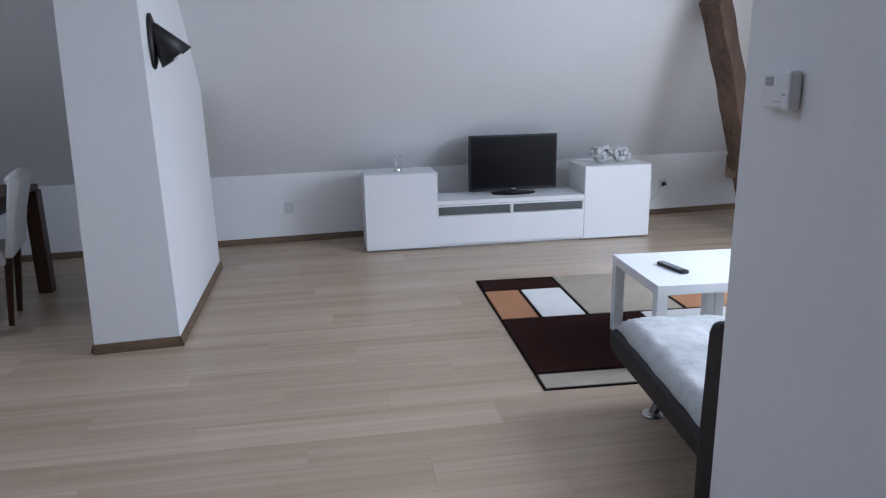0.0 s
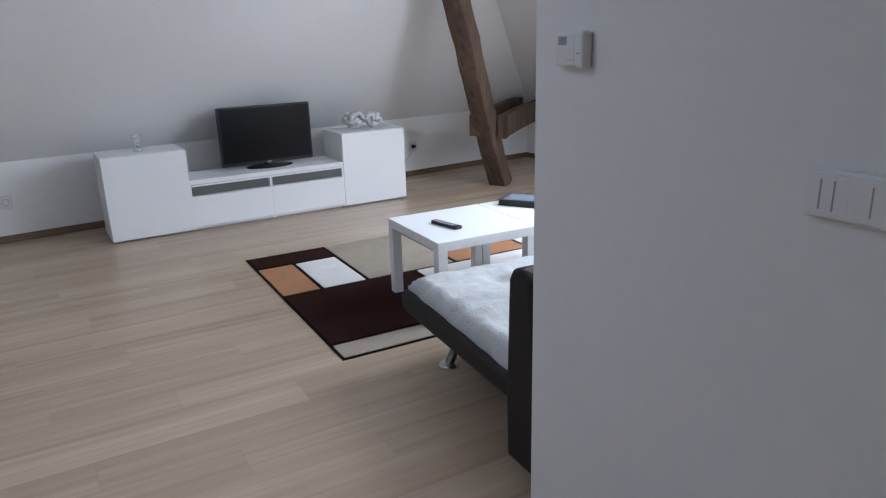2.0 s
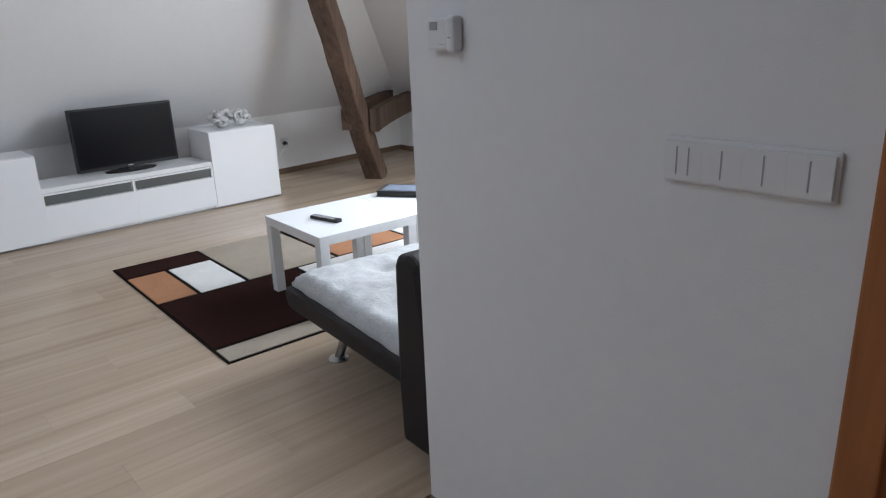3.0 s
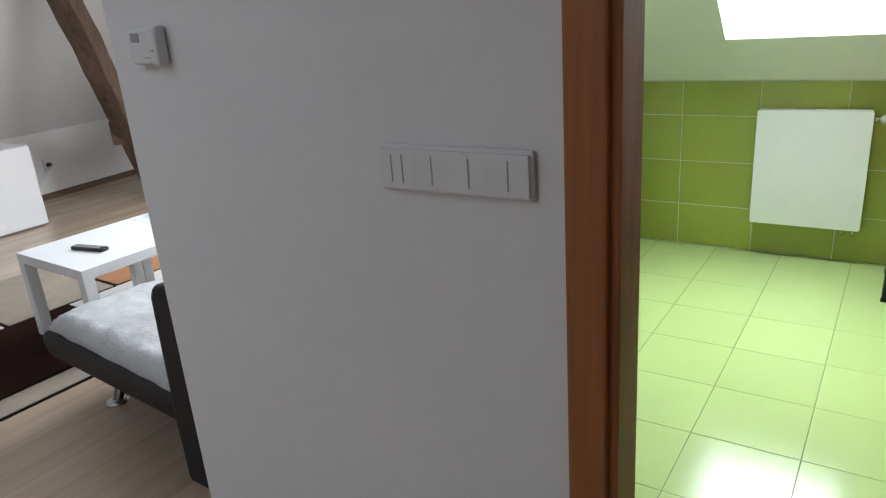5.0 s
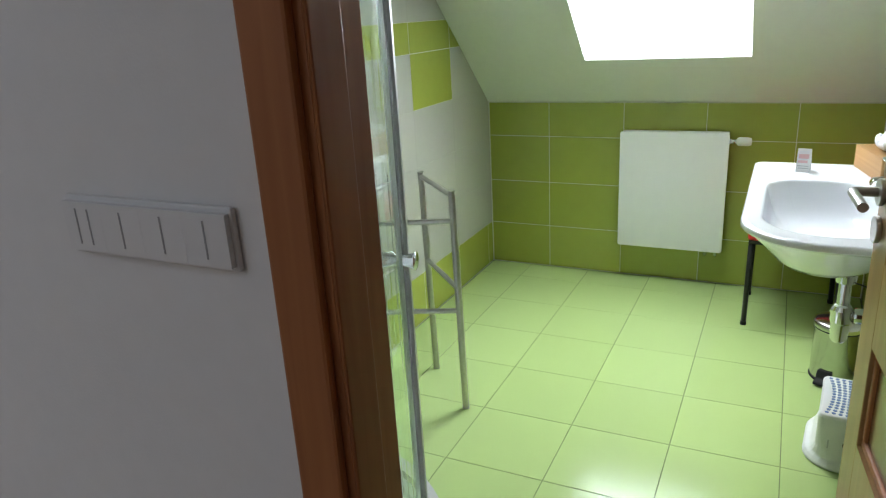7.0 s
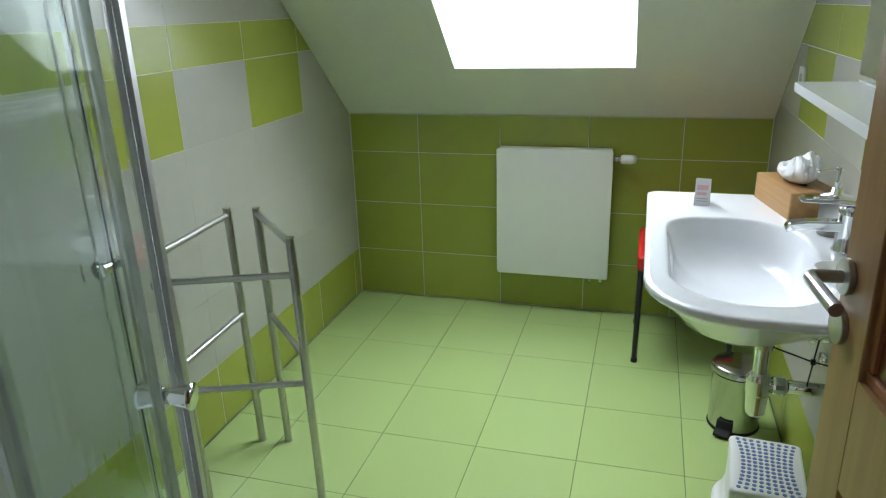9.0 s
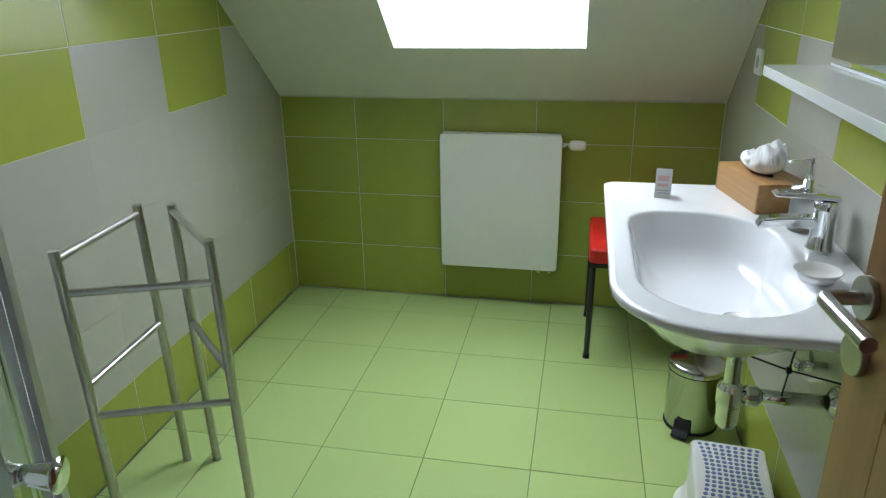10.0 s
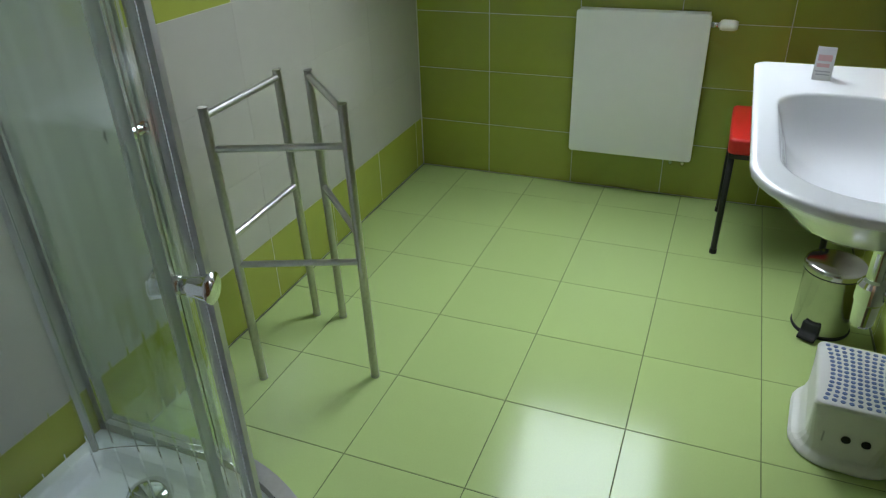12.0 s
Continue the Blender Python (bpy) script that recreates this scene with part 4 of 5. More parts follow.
for a, b in zip(rows, rows[1:]):
    for k in range(NU):
        bm.faces.new((a[k], a[(k + 1) % NU], b[(k + 1) % NU], b[k]))
mid_ring = [bm.verts.new((v.co.x * 0.45, v.co.y * 0.45, v.co.z - 0.012)) for v in rows[-1]]
for k in range(NU):
    bm.faces.new((rows[-1][k], rows[-1][(k + 1) % NU], mid_ring[(k + 1) % NU], mid_ring[k]))
bm.faces.new(mid_ring)
part("tissue", bm, "tissue", tb, "crumpled white tissue")

card = thing("folded_card", (2.972, -0.182, SZ), "small folded white card with pink print", "card", rz=-8)
part("front_leaf", prism([(-0.022, 0.0), (-0.0215, 0.0), (0.0005, 0.076), (0.0, 0.076)], "y", -0.021, 0.021), "paper", card)
part("back_leaf", prism([(0.022, 0.0), (0.0225, 0.0), (0.0012, 0.076), (0.0006, 0.076)], "y", -0.021, 0.021), "paper", card)
for k, (z0, z1, y0, y1, mt) in enumerate(((0.044, 0.058, -0.015, 0.016, "pink_print"), (0.03, 0.038, -0.012, 0.016, "pink_print"), (0.019, 0.0215, -0.017, 0.017, "grey_print"), (0.012, 0.0145, -0.017, 0.014, "grey_print"))):
    x0, x1 = -0.0222 + z0 * 0.0225 / 0.076, -0.0222 + z1 * 0.0225 / 0.076
    part("print_bar", prism([(x0 - 0.0006, z0), (x0, z0), (x1, z1), (x1 - 0.0006, z1)], "y", y0, y1), mt, card)

# mirror with its shelf
mir = thing("wall_mirror", (2.404, BY0, 1.23), "plain wall mirror above a white shelf", "mirror")
part("glass", box(-0.46, 0.46, 0.006, 0.012, 0.012, 0.72), "mirror", mir, "silvered glass")
part("backing", box(-0.455, 0.455, 0.0, 0.006, 0.016, 0.715), "plastic", mir)
shelf = thing("wall_shelf", (2.391, BY0, 1.2), "white ceramic shelf under the wall mirror", "shelf")
part("board", prism(rounded_rect(-0.4775, 0.4775, 0.002, -0.368 - BY0, (0.012, 0.012, 0.001, 0.001), 3), "z", 0.0, 0.023), "ceramic", shelf, bevel=0.003)
part("rear_lip", box(-0.47, 0.47, 0.001, 0.012, 0.0235, 0.029), "ceramic", shelf)
sk = thing("bathroom_socket", (3.6, BY0, 1.155), "white wall socket beside the sloping ceiling", "socket")
part("frame", prism(rounded_rect(-0.041, 0.041, -0.041, 0.041, 0.006), "y", 0.0005, 0.01), "switch_plastic", sk, bevel=0.002)
part("well", lathe([(0, 0.011), (0.02, 0.011), (0.022, 0.009)], (0, 0, 0), axis="y"), "groove", sk)

# red stool under the basin
st = thing("red_stool", (3.78, -0.205, 0), "stool with a red vinyl seat and thin black legs", "stool")
part("seat", prism(rounded_rect(-0.205, 0.205, -0.195, 0.195, 0.02, 4), "z", 0.408, 0.468), "red", st, "red vinyl seat", bevel=0.012, segments=3)
part("seat_frame", box(-0.2, 0.2, -0.19, 0.19, 0.392, 0.407), "black_metal", st)
for sx in (-1, 1):
    for sy in (-1, 1):
        lg = part("leg", tube([(sx * 0.185, sy * 0.178, 0.392), (sx * 0.19, sy * 0.183, 0.008)], 0.0115, 8), "black_metal", st, smooth=True)
        part("foot_cap", lathe([(0, 0), (0.014, 0), (0.014, 0.018), (0, 0.018)], (sx * 0.19, sy * 0.183, 0), n=10), "rubber", lg)

# pedal bin
pb = thing("pedal_bin", (3.2, -0.372, 0), "small steel pedal bin under the washbasin", "bin", rz=-24)
part("base_ring", lathe([(0, 0), (0.082, 0), (0.084, 0.004), (0.084, 0.008), (0.082, 0.011), (0, 0.011)], n=40), "rubber", pb, "black base ring", smooth=False)
part("body", lathe([(0.081, 0.011), (0.081, 0.19), (0.083, 0.193), (0.083, 0.2), (0.0, 0.2)], n=48), "bin_steel", pb, smooth=True)
part("lid", lathe([(0.086, 0.194), (0.0868, 0.206), (0.084, 0.213), (0.076, 0.2165), (0.04, 0.2185), (0, 0.219)], n=48), "bin_steel", pb, "domed lid", smooth=True)
part("lid_band", lathe([(0.0835, 0.189), (0.0855, 0.19), (0.0855, 0.1935), (0.0835, 0.195)], n=48), "rubber", pb)
part("pedal", prism([(-0.118, 0.004), (-0.078, 0.008), (-0.078, 0.05), (-0.088, 0.05), (-0.098, 0.024), (-0.12, 0.014)], "y", -0.026, 0.026), "rubber", pb, "black pedal", bevel=0.004)

pb.scale = (1.04, 1.04, 1.12)

# step stool with an anti-slip top
ss = thing("step_stool", (2.702, -0.4, 0), "white plastic step stool with a blue dotted top", "step stool", rz=-5)


def stool_ring(bm, hx, hy, z, waist, corner):
    vs = []
    for u, v in rounded_rect(-hx, hx, -hy, hy, min(hx, hy) * corner, 6):
        k = 1.0
        k2 = 1 - waist * (1 - min(1, abs(u) / hx) ** 2) * (1.0 if abs(v) > hy * 0.4 else 0)
        vs.append(bm.verts.new((u * k, v * k2, z)))
    return vs


bm = bmesh.new()
levels = [(0.166, 0.132, 0.0, 0.0, 0.75), (0.168, 0.134, 0.01, 0.0, 0.75), (0.16, 0.127, 0.022, 0.0, 0.75), (0.151, 0.115, 0.03, 0.03, 0.65), (0.146, 0.105, 0.06, 0.1, 0.5), (0.142, 0.105, 0.11, 0.18, 0.35), (0.139, 0.107, 0.17, 0.24, 0.25), (0.135, 0.103, 0.18, 0.25, 0.25)]
rs = [stool_ring(bm, *l) for l in levels]
for a, b in zip(rs, rs[1:]):
    for k in range(len(a)):
        bm.faces.new((a[k], a[(k + 1) % len(a)], b[(k + 1) % len(a)], b[k]))
bm.faces.new(rs[-1])
bm.faces.new(rs[0][::-1])
part("body", bm, "plastic", ss, smooth=False, bevel=0.005, segments=3)
bm = bmesh.new()
for i in range(14):
    for j in range(9):
        u = -0.117 + i * 0.018
        v = (-0.082 + j * 0.0205) * (1 - 0.25 * (1 - (u / 0.14) ** 2))
        lathe([(0.0061, 0.1795), (0.0061, 0.1812), (0.005, 0.182), (0, 0.182)], (u, v, 0), n=8, bm=bm)
tagged(part("anti_slip_dots", bm, "blue_dot", ss, "rows of blue rubber dots"), kind="stuff")
# grip holes as black discs, the shade inside put into the colour
for y in (-0.022, 0.022):
    part("grip_hole", lathe([(0, -0.1455), (0.011, -0.1455), (0.011, -0.125)], (0, y - 0.01, 0.09), axis="x", n=12), "rubber", ss, "black disc painted in for a round hole's shade")
part("mark", box(-0.1465, -0.142, 0.06, 0.064, 0.07, 0.1), "grey_print", ss, "small grey moulding mark")

# folding towel rack
rack = thing("towel_rack", (0, 0, 0), "brushed steel three-part folding towel stand", "towel rack")
RP = {1: (2.362, 1.204), 2: (2.713, 1.224), 3: (2.732, 1.132), 4: (2.485, 0.886)}


def on_rack(k, z):
    """A point on an upright, which leans a little."""
    x, y = RP[k]
    return (x - 0.027 * z, y + 0.004 * z, z)


for k, (x, y) in RP.items():
    up_ = part("upright", tube([on_rack(k, 0.008), on_rack(k, 0.858)], 0.0125, 16), "steel", rack, smooth=False)
    part("cap", lathe([(0.0135, 0.0), (0.0135, 0.01), (0, 0.01)], (x, y, 0), n=14), "alu", up_, "grey end cap")
for a, b, zs in ((1, 2, (0.835, 0.495)), (1, 4, (0.748, 0.408)), (3, 4, (0.84, 0.495))):
    for z in zs:
        part("crossbar", tube([on_rack(a, z), on_rack(b, z)], 0.0095, 14), "steel", rack, smooth=False)

# quadrant shower
CX, CY, R = 1.45, 1.05, 0.51
sh = thing("shower_cubicle", (0, 0, 0), "quadrant glass shower cubicle with its curved doors slid open", "shower")


def quadrant(r, x0=BX0 + 0.003, y1=BY1 - 0.003, n=20):
    pts = [(x0, y1), (x0, CY - r)]
    pts += [(CX + r * math.cos(radians(a)), CY + r * math.sin(radians(a))) for a in (-90 + 90 * k / n for k in range(n + 1))]
    pts.append((CX + r, y1))
    return pts


bm = bmesh.new()
layers = [(R + 0.025, 0.0), (R + 0.03, 0.1), (R + 0.022, 0.112), (R - 0.045, 0.112), (R - 0.06, 0.1), (R - 0.075, 0.07), (R - 0.09, 0.062)]
rr = []
for i, (r, z) in enumerate(layers):
    k = max(0.0, R + 0.022 - r) * (0.55 if i > 2 else 0)
    rr.append([bm.verts.new((x, y, z)) for x, y in quadrant(r, BX0 + 0.003 + k, BY1 - 0.003 - k)])
for a, b in zip(rr, rr[1:]):
    for k in range(len(a)):
        bm.faces.new((a[k], a[(k + 1) % len(a)], b[(k + 1) % len(a)], b[k]))
bm.faces.new(rr[-1])
bm.faces.new(rr[0][::-1])
bmesh.ops.recalc_face_normals(bm, faces=bm.faces[:])
tray2 = part("tray", bm, "ceramic", sh, "white acrylic tray", bevel=0.006)
part("drain_cover", lathe([(0, 0.085), (0.03, 0.083), (0.05, 0.075), (0.056, 0.0625)], (1.84, 1.165, 0), n=32), "chrome", tray2, "domed chrome drain cover", smooth=True)
STOP = 1.92


def arc(r, a0, a1, n=16):
    return [(CX + r * math.cos(radians(a0 + (a1 - a0) * k / n)), CY + r * math.sin(radians(a0 + (a1 - a0) * k / n))) for k in range(n + 1)]


def bent(path, half, z0, z1):
    """A strip of some thickness that follows a line in plan."""
    left, right = [], []
    for i, p in enumerate(path):
        p = Vector(p)
        d = (Vector(path[min(i + 1, len(path) - 1)]) - Vector(path[max(i - 1, 0)])).normalized()
        nrm = Vector((-d.y, d.x))
        left.append(tuple(p + nrm * half))
        right.append(tuple(p - nrm * half))
    bm = bmesh.new()
    quads = []
    for z in (z0, z1):
        quads.append(([bm.verts.new((*p, z)) for p in left], [bm.verts.new((*p, z)) for p in right]))
    (l0, r0), (l1, r1) = quads
    for i in range(len(path) - 1):
        bm.faces.new((l0[i], l0[i + 1], l1[i + 1], l1[i]))
        bm.faces.new((r0[i + 1], r0[i], r1[i], r1[i + 1]))
        bm.faces.new((l1[i], l1[i + 1], r1[i + 1], r1[i]))
        bm.faces.new((l0[i + 1], l0[i], r0[i], r0[i + 1]))
    bm.faces.new((l0[0], l1[0], r1[0], r0[0]))
    bm.faces.new((r0[-1], r1[-1], l1[-1], l0[-1]))
    bmesh.ops.recalc_face_normals(bm, faces=bm.faces[:])
    return bm


track = [(BX0 + 0.004, CY - R)] + arc(R, -90, 0, 20) + [(CX + R, BY1 - 0.004)]
for z0, z1 in ((0.113, 0.14), (STOP - 0.035, STOP)):
    part("rail", bent(track, 0.019, z0, z1), "alu", sh, "aluminium rail")
for a, b in (((BX0 + 0.03, CY - R), (CX + 0.03, CY - R + 0.001)), ((CX + R - 0.001, CY - 0.03), (CX + R, BY1 - 0.03))):
    g = part("fixed_pane", bent([a, b], 0.003, 0.141, STOP - 0.036), "shower_glass", sh, "fixed clear pane")
    g.visible_shadow = False
for x, y in ((BX0 + 0.018, CY - R), (CX + R, BY1 - 0.018)):
    part("wall_profile", box(x - 0.015, x + 0.015, y - 0.015, y + 0.015, 0.141, STOP - 0.036), "alu", sh, bevel=0.004)
for x, y in ((CX + 0.035, CY - R + 0.002), (CX + R - 0.002, CY - 0.035)):
    part("pane_seal", box(x - 0.0075, x + 0.0075, y - 0.0045, y + 0.0045, 0.141, STOP - 0.036), "frosted", sh, "clear plastic seal", bevel=0.002)
for a0, a1, ka, rd, kz in ((-119, -75.2, -79.4, R - 0.027, 0.957), (33, -10.5, -6.5, R - 0.02, 0.965)):
    d = part("door", bent(arc(rd, a0, a1), 0.003, 0.142, STOP - 0.037), "shower_glass", sh, "curved sliding glass door")
    d.visible_shadow = False
    s = 1 if a1 > a0 else -1
    part("edge_profile", bent(arc(rd, a1, a1 + s * 1.6, 2), 0.011, 0.142, STOP - 0.037), "alu", d, "aluminium edge profile")
    part("seal", bent(arc(rd, a1 + s * 1.6, a1 + s * 2.0, 2), 0.0045, 0.142, STOP - 0.037), "rubber" if s < 0 else "frosted", d, "magnetic seal")
    part("edge_profile", bent(arc(rd, a0, a0 - s * 1.4, 2), 0.009, 0.142, STOP - 0.037), "alu", d, "aluminium edge profile")
    kx, ky = math.cos(radians(ka)), math.sin(radians(ka))
    bm = lathe([(0, 0.004), (0.011, 0.004), (0.012, 0.012), (0.017, 0.034), (0.019, 0.038), (0, 0.038)], n=24)
    bmesh.ops.transform(bm, matrix=Matrix.Translation((CX + rd * kx, CY + rd * ky, kz)) @ Vector((kx, ky, 0)).to_track_quat("Z", "Y").to_matrix().to_4x4(), verts=bm.verts[:])
    part("knob", bm, "chrome", d, "chrome knob", smooth=True)
    bm = lathe([(0, 0.004), (0.011, 0.004), (0.012, 0.012), (0.017, 0.034), (0.019, 0.038), (0, 0.038)], n=24)
    bmesh.ops.transform(bm, matrix=Matrix.Translation((CX + rd * kx, CY + rd * ky, kz)) @ Vector((-kx, -ky, 0)).to_track_quat("Z", "Y").to_matrix().to_4x4(), verts=bm.verts[:])
    part("knob", bm, "chrome", d, "chrome knob", smooth=True)

# roof window in the bathroom slope
win = tagged(new("window_roof_bath"), "white framed roof window in the sloping ceiling", "roof window", kind="structure")
tilt = math.degrees(math.atan(PITCH))
nrm = Vector((PITCH, 0, 1)).normalized()
along = Vector((1, 0, -PITCH)).normalized()
mid = Vector(((SKY["x0"] + SKY["x1"]) / 2, (SKY["y0"] + SKY["y1"]) / 2, bath_z((SKY["x0"] + SKY["x1"]) / 2))) + nrm * 0.395
win.matrix_world = Matrix.Translation(mid) @ pose(0, 0, 0, 0, tilt, 0)
HLx, HLy = (SKY["x1"] - SKY["x0"]) / 2 / math.cos(radians(tilt)), (SKY["y1"] - SKY["y0"]) / 2
for x0, x1, y0, y1 in ((-HLx - 0.06, -HLx, -HLy - 0.06, HLy + 0.06), (HLx, HLx + 0.06, -HLy - 0.06, HLy + 0.06), (-HLx, HLx, -HLy - 0.06, -HLy), (-HLx, HLx, HLy, HLy + 0.06)):
    part("window_frame", box(x0, x1, y0, y1, 0.01, 0.045), "white_matt", win)
pane = part("pane", box(-HLx, HLx, -HLy, HLy, 0.03, 0.036), "clear_glass", win)
pane.visible_shadow = False

# ---- skirting ----


def skirting(a, b, name="baseboard", tall=1.0):
    a, b = Vector(a), Vector(b)
    d = (b - a).normalized()
    n = Vector((-d.y, d.x))
    bm = bmesh.new()
    prof = [(0.001, 0.0), (0.018, 0.0), (0.018, 0.012), (0.012, 0.04), (0.008, 0.052), (0.001, 0.054)]
    ends = [[bm.verts.new((*(p + n * u), z * tall)) for u, z in prof] for p in (a, b)]
    m = len(prof)
    bm.faces.new(ends[0])
    bm.faces.new(ends[1][::-1])
    for k in range(m):
        bm.faces.new((ends[0][k], ends[1][k], ends[1][(k + 1) % m], ends[0][(k + 1) % m]))
    bmesh.ops.recalc_face_normals(bm, faces=bm.faces[:])
    structure(name, bm, "skirting", "brown oak skirting board along the wall", "skirting")


skirting((HX, knee_y(HX)), (-5.0, knee_y(-5.0)))
skirting((HX, 1.46), (HX, knee_y(HX)))
skirting((-0.829, 3.834), (-1.271, 3.79))
skirting((-0.848, 5.461), (-0.829, 3.816))
skirting((-1.271, 3.79), (-1.30, 5.461))
skirting((WX, DY1 + 0.062), (WX, 1.45), tall=1.8)
skirting((WX - 0.018, 1.45), (HX, 1.45), tall=1.8)
skirting((WX, -3.0), (WX, DY0 - 0.062))

# ---- wall tiles, each a piece of its own ----


def clip_poly(poly, f):
    """The part of a polygon where f(u, v) is not above zero."""
    out = []
    for p, q in zip(poly, poly[1:] + poly[:1]):
        fp, fq = f(*p), f(*q)
        if fp <= 0:
            out.append(p)
        if (fp < 0 < fq) or (fq < 0 < fp):
            k = fp / (fp - fq)
            out.append((p[0] + (q[0] - p[0]) * k, p[1] + (q[1] - p[1]) * k))
    return out


J = 0.0012
TILES = {}


def tile_mesh(poly, axis, front, depth, mat):
    """A tile with softened edges; alike tiles share their mesh."""
    cx = sum(p[0] for p in poly) / len(poly)
    cy = sum(p[1] for p in poly) / len(poly)
    key = (tuple((round(u - cx, 4), round(v - cy, 4)) for u, v in poly), axis, front, mat)
    if key not in TILES:
        s = -1 if front < 0 else 1
        bm = bmesh.new()
        put = {"x": lambda u, v, w: (w, u, v), "y": lambda u, v, w: (u, w, v), "z": lambda u, v, w: (u, v, w)}[axis]
        rings = []
        edge = 0.0002 if mat == "white_tile" else 0.0011
        for w, k in ((-depth, 0.0), (-edge * 0.85, 0.0), (0.0, edge)):
            rg = []
            for u, v in poly:
                du, dv = u - cx, v - cy
                L = math.hypot(du, dv) or 1
                rg.append(bm.verts.new(put(du - du / L * k * 1.4, dv - dv / L * k * 1.4, s * w)))
            rings.append(rg)
        n = len(poly)
        for a, b in zip(rings, rings[1:]):
            for i in range(n):
                bm.faces.new((a[i], a[(i + 1) % n], b[(i + 1) % n], b[i]))
        bm.faces.new(rings[-1])
        bmesh.ops.recalc_face_normals(bm, faces=bm.faces[:])
        me = bpy.data.meshes.new("tile")
        bm.to_mesh(me)
        bm.free()
        me.materials.append(M[mat])
        TILES[key] = me
    return TILES[key], cx, cy


def tile(poly, axis, at, front, mat, parent, depth=0.007):
    me, cx, cy = tile_mesh(poly, axis, front, depth, mat)
    ob = new("tile", me)
    ob.location = {"x": (at, cx, cy), "y": (cx, at, cy), "z": (cx, cy, at)}[axis]
    ob.parent = parent


def rect(u0, u1, v0, v1, j=J):
    return [(u0 + j, v0 + j), (u1 - j, v0 + j), (u1 - j, v1 - j), (u0 + j, v1 - j)]


ZS = [0.0, 0.243, 0.498, 0.757, 1.019, 1.268, 1.402, 1.652, 1.902]
XS = [BX0, 1.13, 1.54, 1.95, 2.36, 2.768, 3.184, 3.602, 4.01, BX1]
YS = [BY0, -0.17, 0.238, 0.647, 1.052, BY1]
for name, y, sgn in (("wall_tiling_north", BY1, -1), ("wall_tiling_south", BY0, 1)):
    back = clip_poly([(BX0, 0), (BX1, 0), (BX1, 1.902), (BX0, 1.902)], lambda x, z: z - bath_z(x) + 0.004)
    a, b = sorted((y - sgn * 0.0075, y - sgn * 0.0007))
    host = structure(name, prism(back, "y", a, b), "wall_grout", "white wall tiling with green tiles in a pattern", "wall tiling")
    for i in range(len(XS) - 1):
        for j in range(len(ZS) - 1):
            green = j == 0 or j == 5 or (j == 4 and i in (2, 4, 6))
            p = clip_poly(rect(XS[i], XS[i + 1], ZS[j], ZS[j + 1], J if green else 0.0002), lambda x, z: z - bath_z(x) + 0.004)
            if len(p) < 3:
                continue
            tile(p, "y", y, sgn, "green_wall" if green else "white_tile", host)
host = structure("wall_tiling_east", box(BX1 + 0.0007, BX1 + 0.0075, BY0, BY1, 0, KNEE - 0.002), "wall_grout", "green wall tiling with pale joints", "wall tiling")
for i in range(len(YS) - 1):
    for j in range(4):
        tile(rect(YS[i], YS[i + 1], ZS[j], min(ZS[j + 1], KNEE - 0.002)), "x", BX1, -1, "green_wall", host)

for y in (BY0 + 0.0005, BY1 - 0.0045):
    structure("trim_corner", box(BX1 - 0.0045, BX1 - 0.0005, y, y + 0.004, 0.003, KNEE - 0.004), "silicone", "pale silicone joint in the tiled corner", "joint")
structure("trim_top", box(BX1 - 0.0035, BX1 - 0.0003, BY0 + 0.006, BY1 - 0.006, KNEE - 0.006, KNEE - 0.001), "silicone", "pale silicone joint under the slope", "joint")

# ---- floor tiles ----
host = structure("floor_bath", box(BX0, BX1, BY0, BY1, -0.0115, -0.0012), "grout", "light green square floor tiles with dark joints", "floor tiling")
P = 0.3405
gx = [2.512 + P * k for k in range(-5, 6)]
gy = [0.482 + P * k for k in range(-4, 4)]
for x0, x1 in zip(gx, gx[1:]):
    for y0, y1 in zip(gy, gy[1:]):
        u0, u1, v0, v1 = max(x0, BX0 + 0.004), min(x1, BX1 - 0.005), max(y0, BY0 + 0.005), min(y1, BY1 - 0.005)
        if u1 - u0 > 0.02 and v1 - v0 > 0.02:
            tile(rect(u0, u1, v0, v1, 0.0011), "z", 0.0, 1, "green_floor", host)

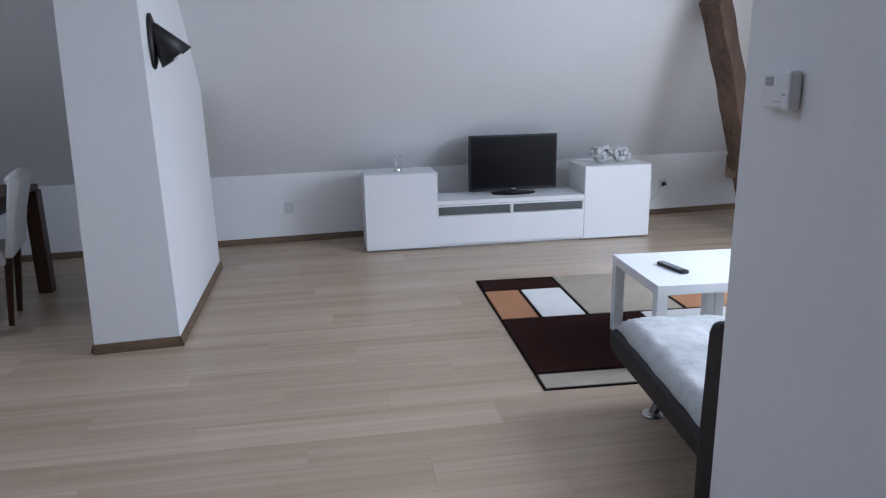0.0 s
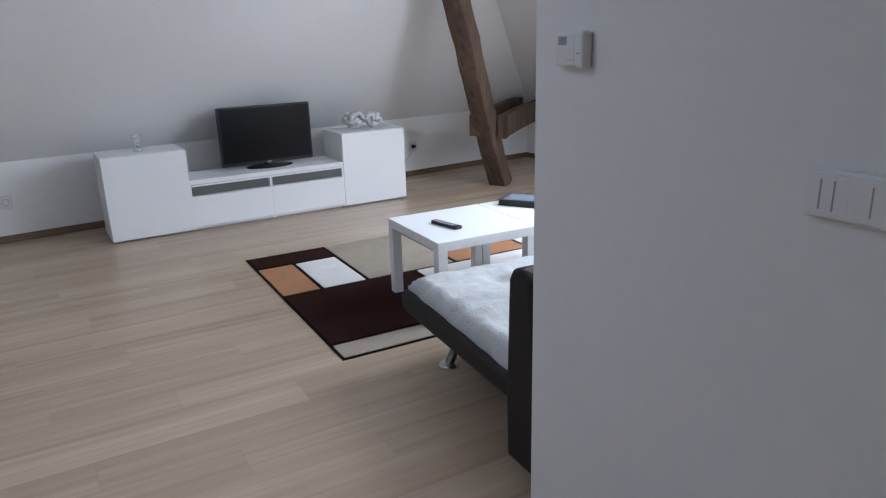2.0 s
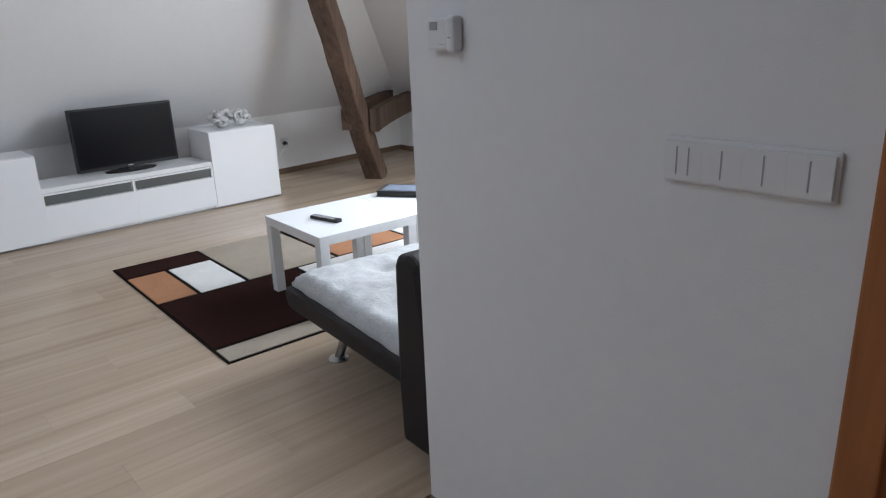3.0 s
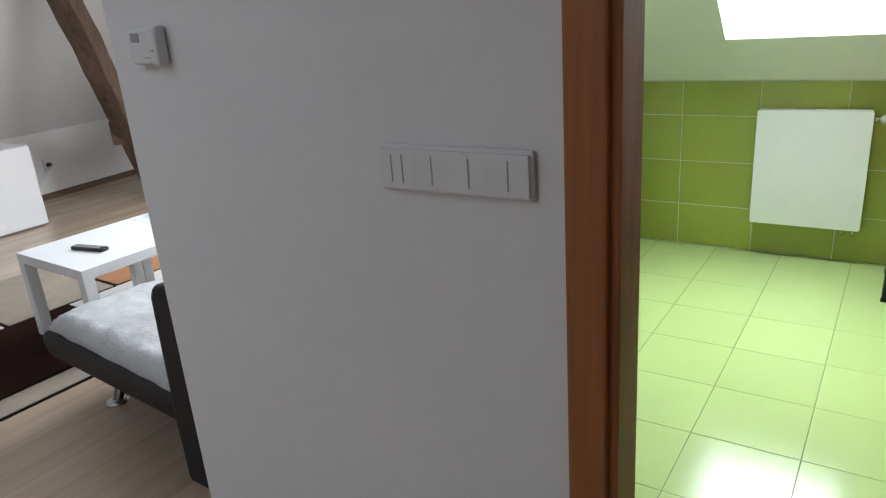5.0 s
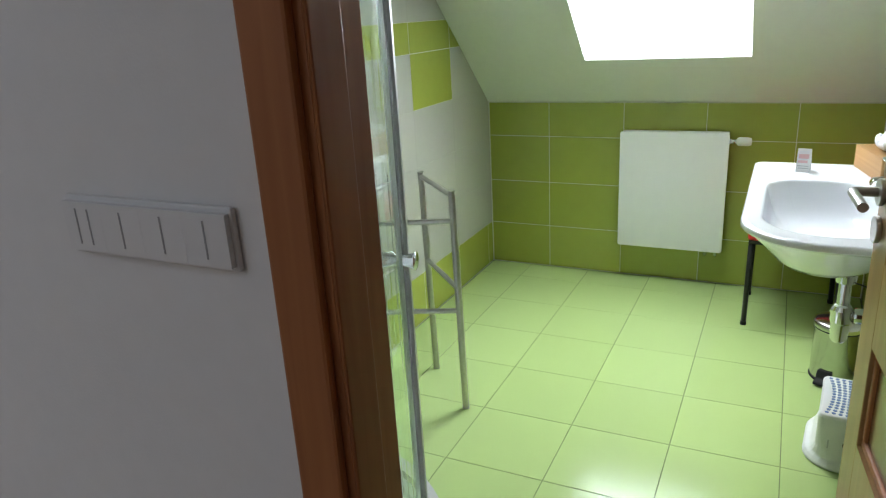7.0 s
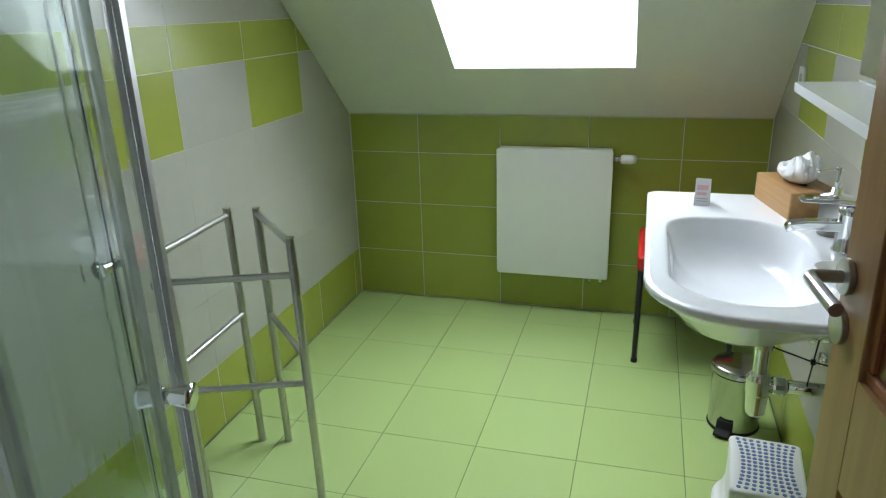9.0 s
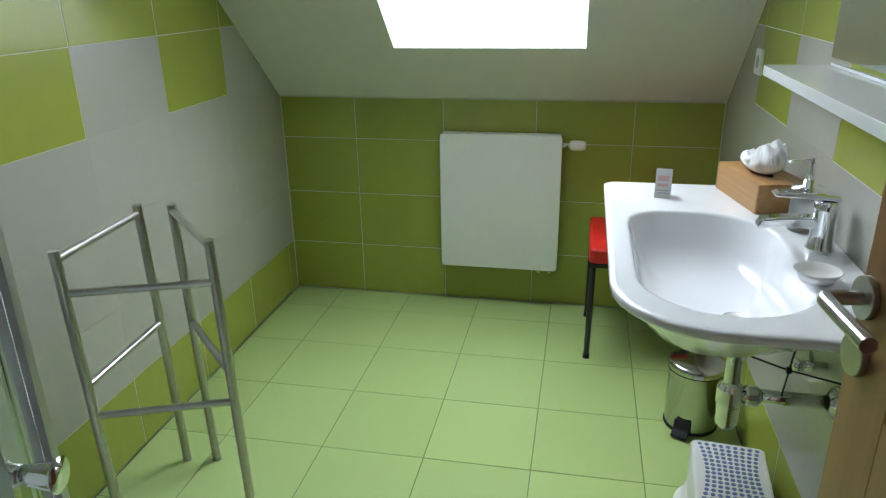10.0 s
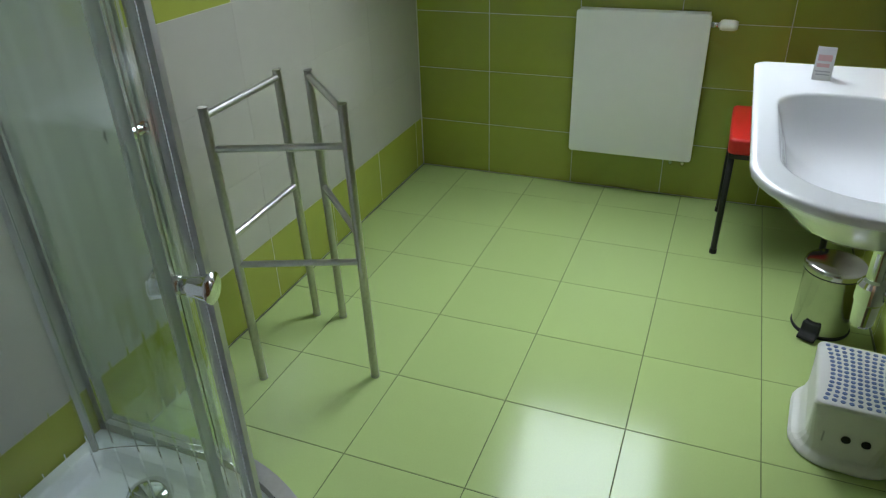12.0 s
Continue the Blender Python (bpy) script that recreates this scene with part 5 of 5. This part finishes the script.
# ---- laminate planks ----
PW, PL = 0.194, 1.29
host_hall = structure("floor", box(-5.0, WX, -3.0, 6.9, -0.0115, -0.008), "grout", "pale oak laminate floor in long boards", "floor")
rnd = random.Random(5)
PLANKS = {}


def strips(x0, x1, w, seed, bm, oy=0.0):
    """The three strips of a board, each of blocks of uneven length, with fine bevelled joints."""
    r = random.Random(seed)
    for s in range(3):
        u = x0
        cuts = [x0]
        step = r.uniform(0.3, 0.9)
        while u + step < x1 - 0.12:
            u += step
            cuts.append(u)
            step = r.uniform(0.6, 1.0)
        cuts.append(x1)
        ya, yb = oy + w * s / 3, oy + w * (s + 1) / 3
        e = 0.0001
        for a, b in zip(cuts, cuts[1:]):
            f0 = 0.00025 if s == 0 else e
            f1 = 0.00025 if s == 2 else e
            ea = 0.00025 if a == x0 else e
            eb = 0.00025 if b == x1 else e
            lo = [bm.verts.new(p) for p in ((a, ya, -0.006), (b, ya, -0.006), (b, yb, -0.006), (a, yb, -0.006))]
            hi = [bm.verts.new(p) for p in ((a + ea, ya + f0, 0), (b - eb, ya + f0, 0), (b - eb, yb - f1, 0), (a + ea, yb - f1, 0))]
            bm.faces.new(hi)
            for k in range(4):
                bm.faces.new((lo[k], lo[(k + 1) % 4], hi[(k + 1) % 4], hi[k]))


far = bmesh.new()
row, y = 0, -3.0
while y < 6.75:
    x = -5.0 - (row * 0.47) % PL
    xe = HX if y >= 1.45 - 0.01 else WX
    while x < xe:
        a, b = max(x, -5.0), min(x + PL, xe)
        if b - a > 0.03:
            if b > -2.2 and y > 0.9 and y < 6.7:
                full = abs(b - a - PL) < 1e-4
                key = rnd.randrange(6) if full else (round(b - a, 3), row)
                if key not in PLANKS:
                    bm = bmesh.new()
                    strips(0, b - a, PW, row * 31 + len(PLANKS), bm)
                    me = bpy.data.meshes.new("plank")
                    bm.to_mesh(me)
                    bm.free()
                    me.materials.append(M["plank"])
                    PLANKS[key] = me
                ob = new("plank", PLANKS[key])
                ob.location = (a, y, 0)
                ob.parent = host_hall
            else:
                strips(a, b, PW, row * 17 + int(x * 7), far, y)
        x += PL
    y += PW
    row += 1
tagged(part("far_planks", far, "plank", host_hall), kind="stuff")
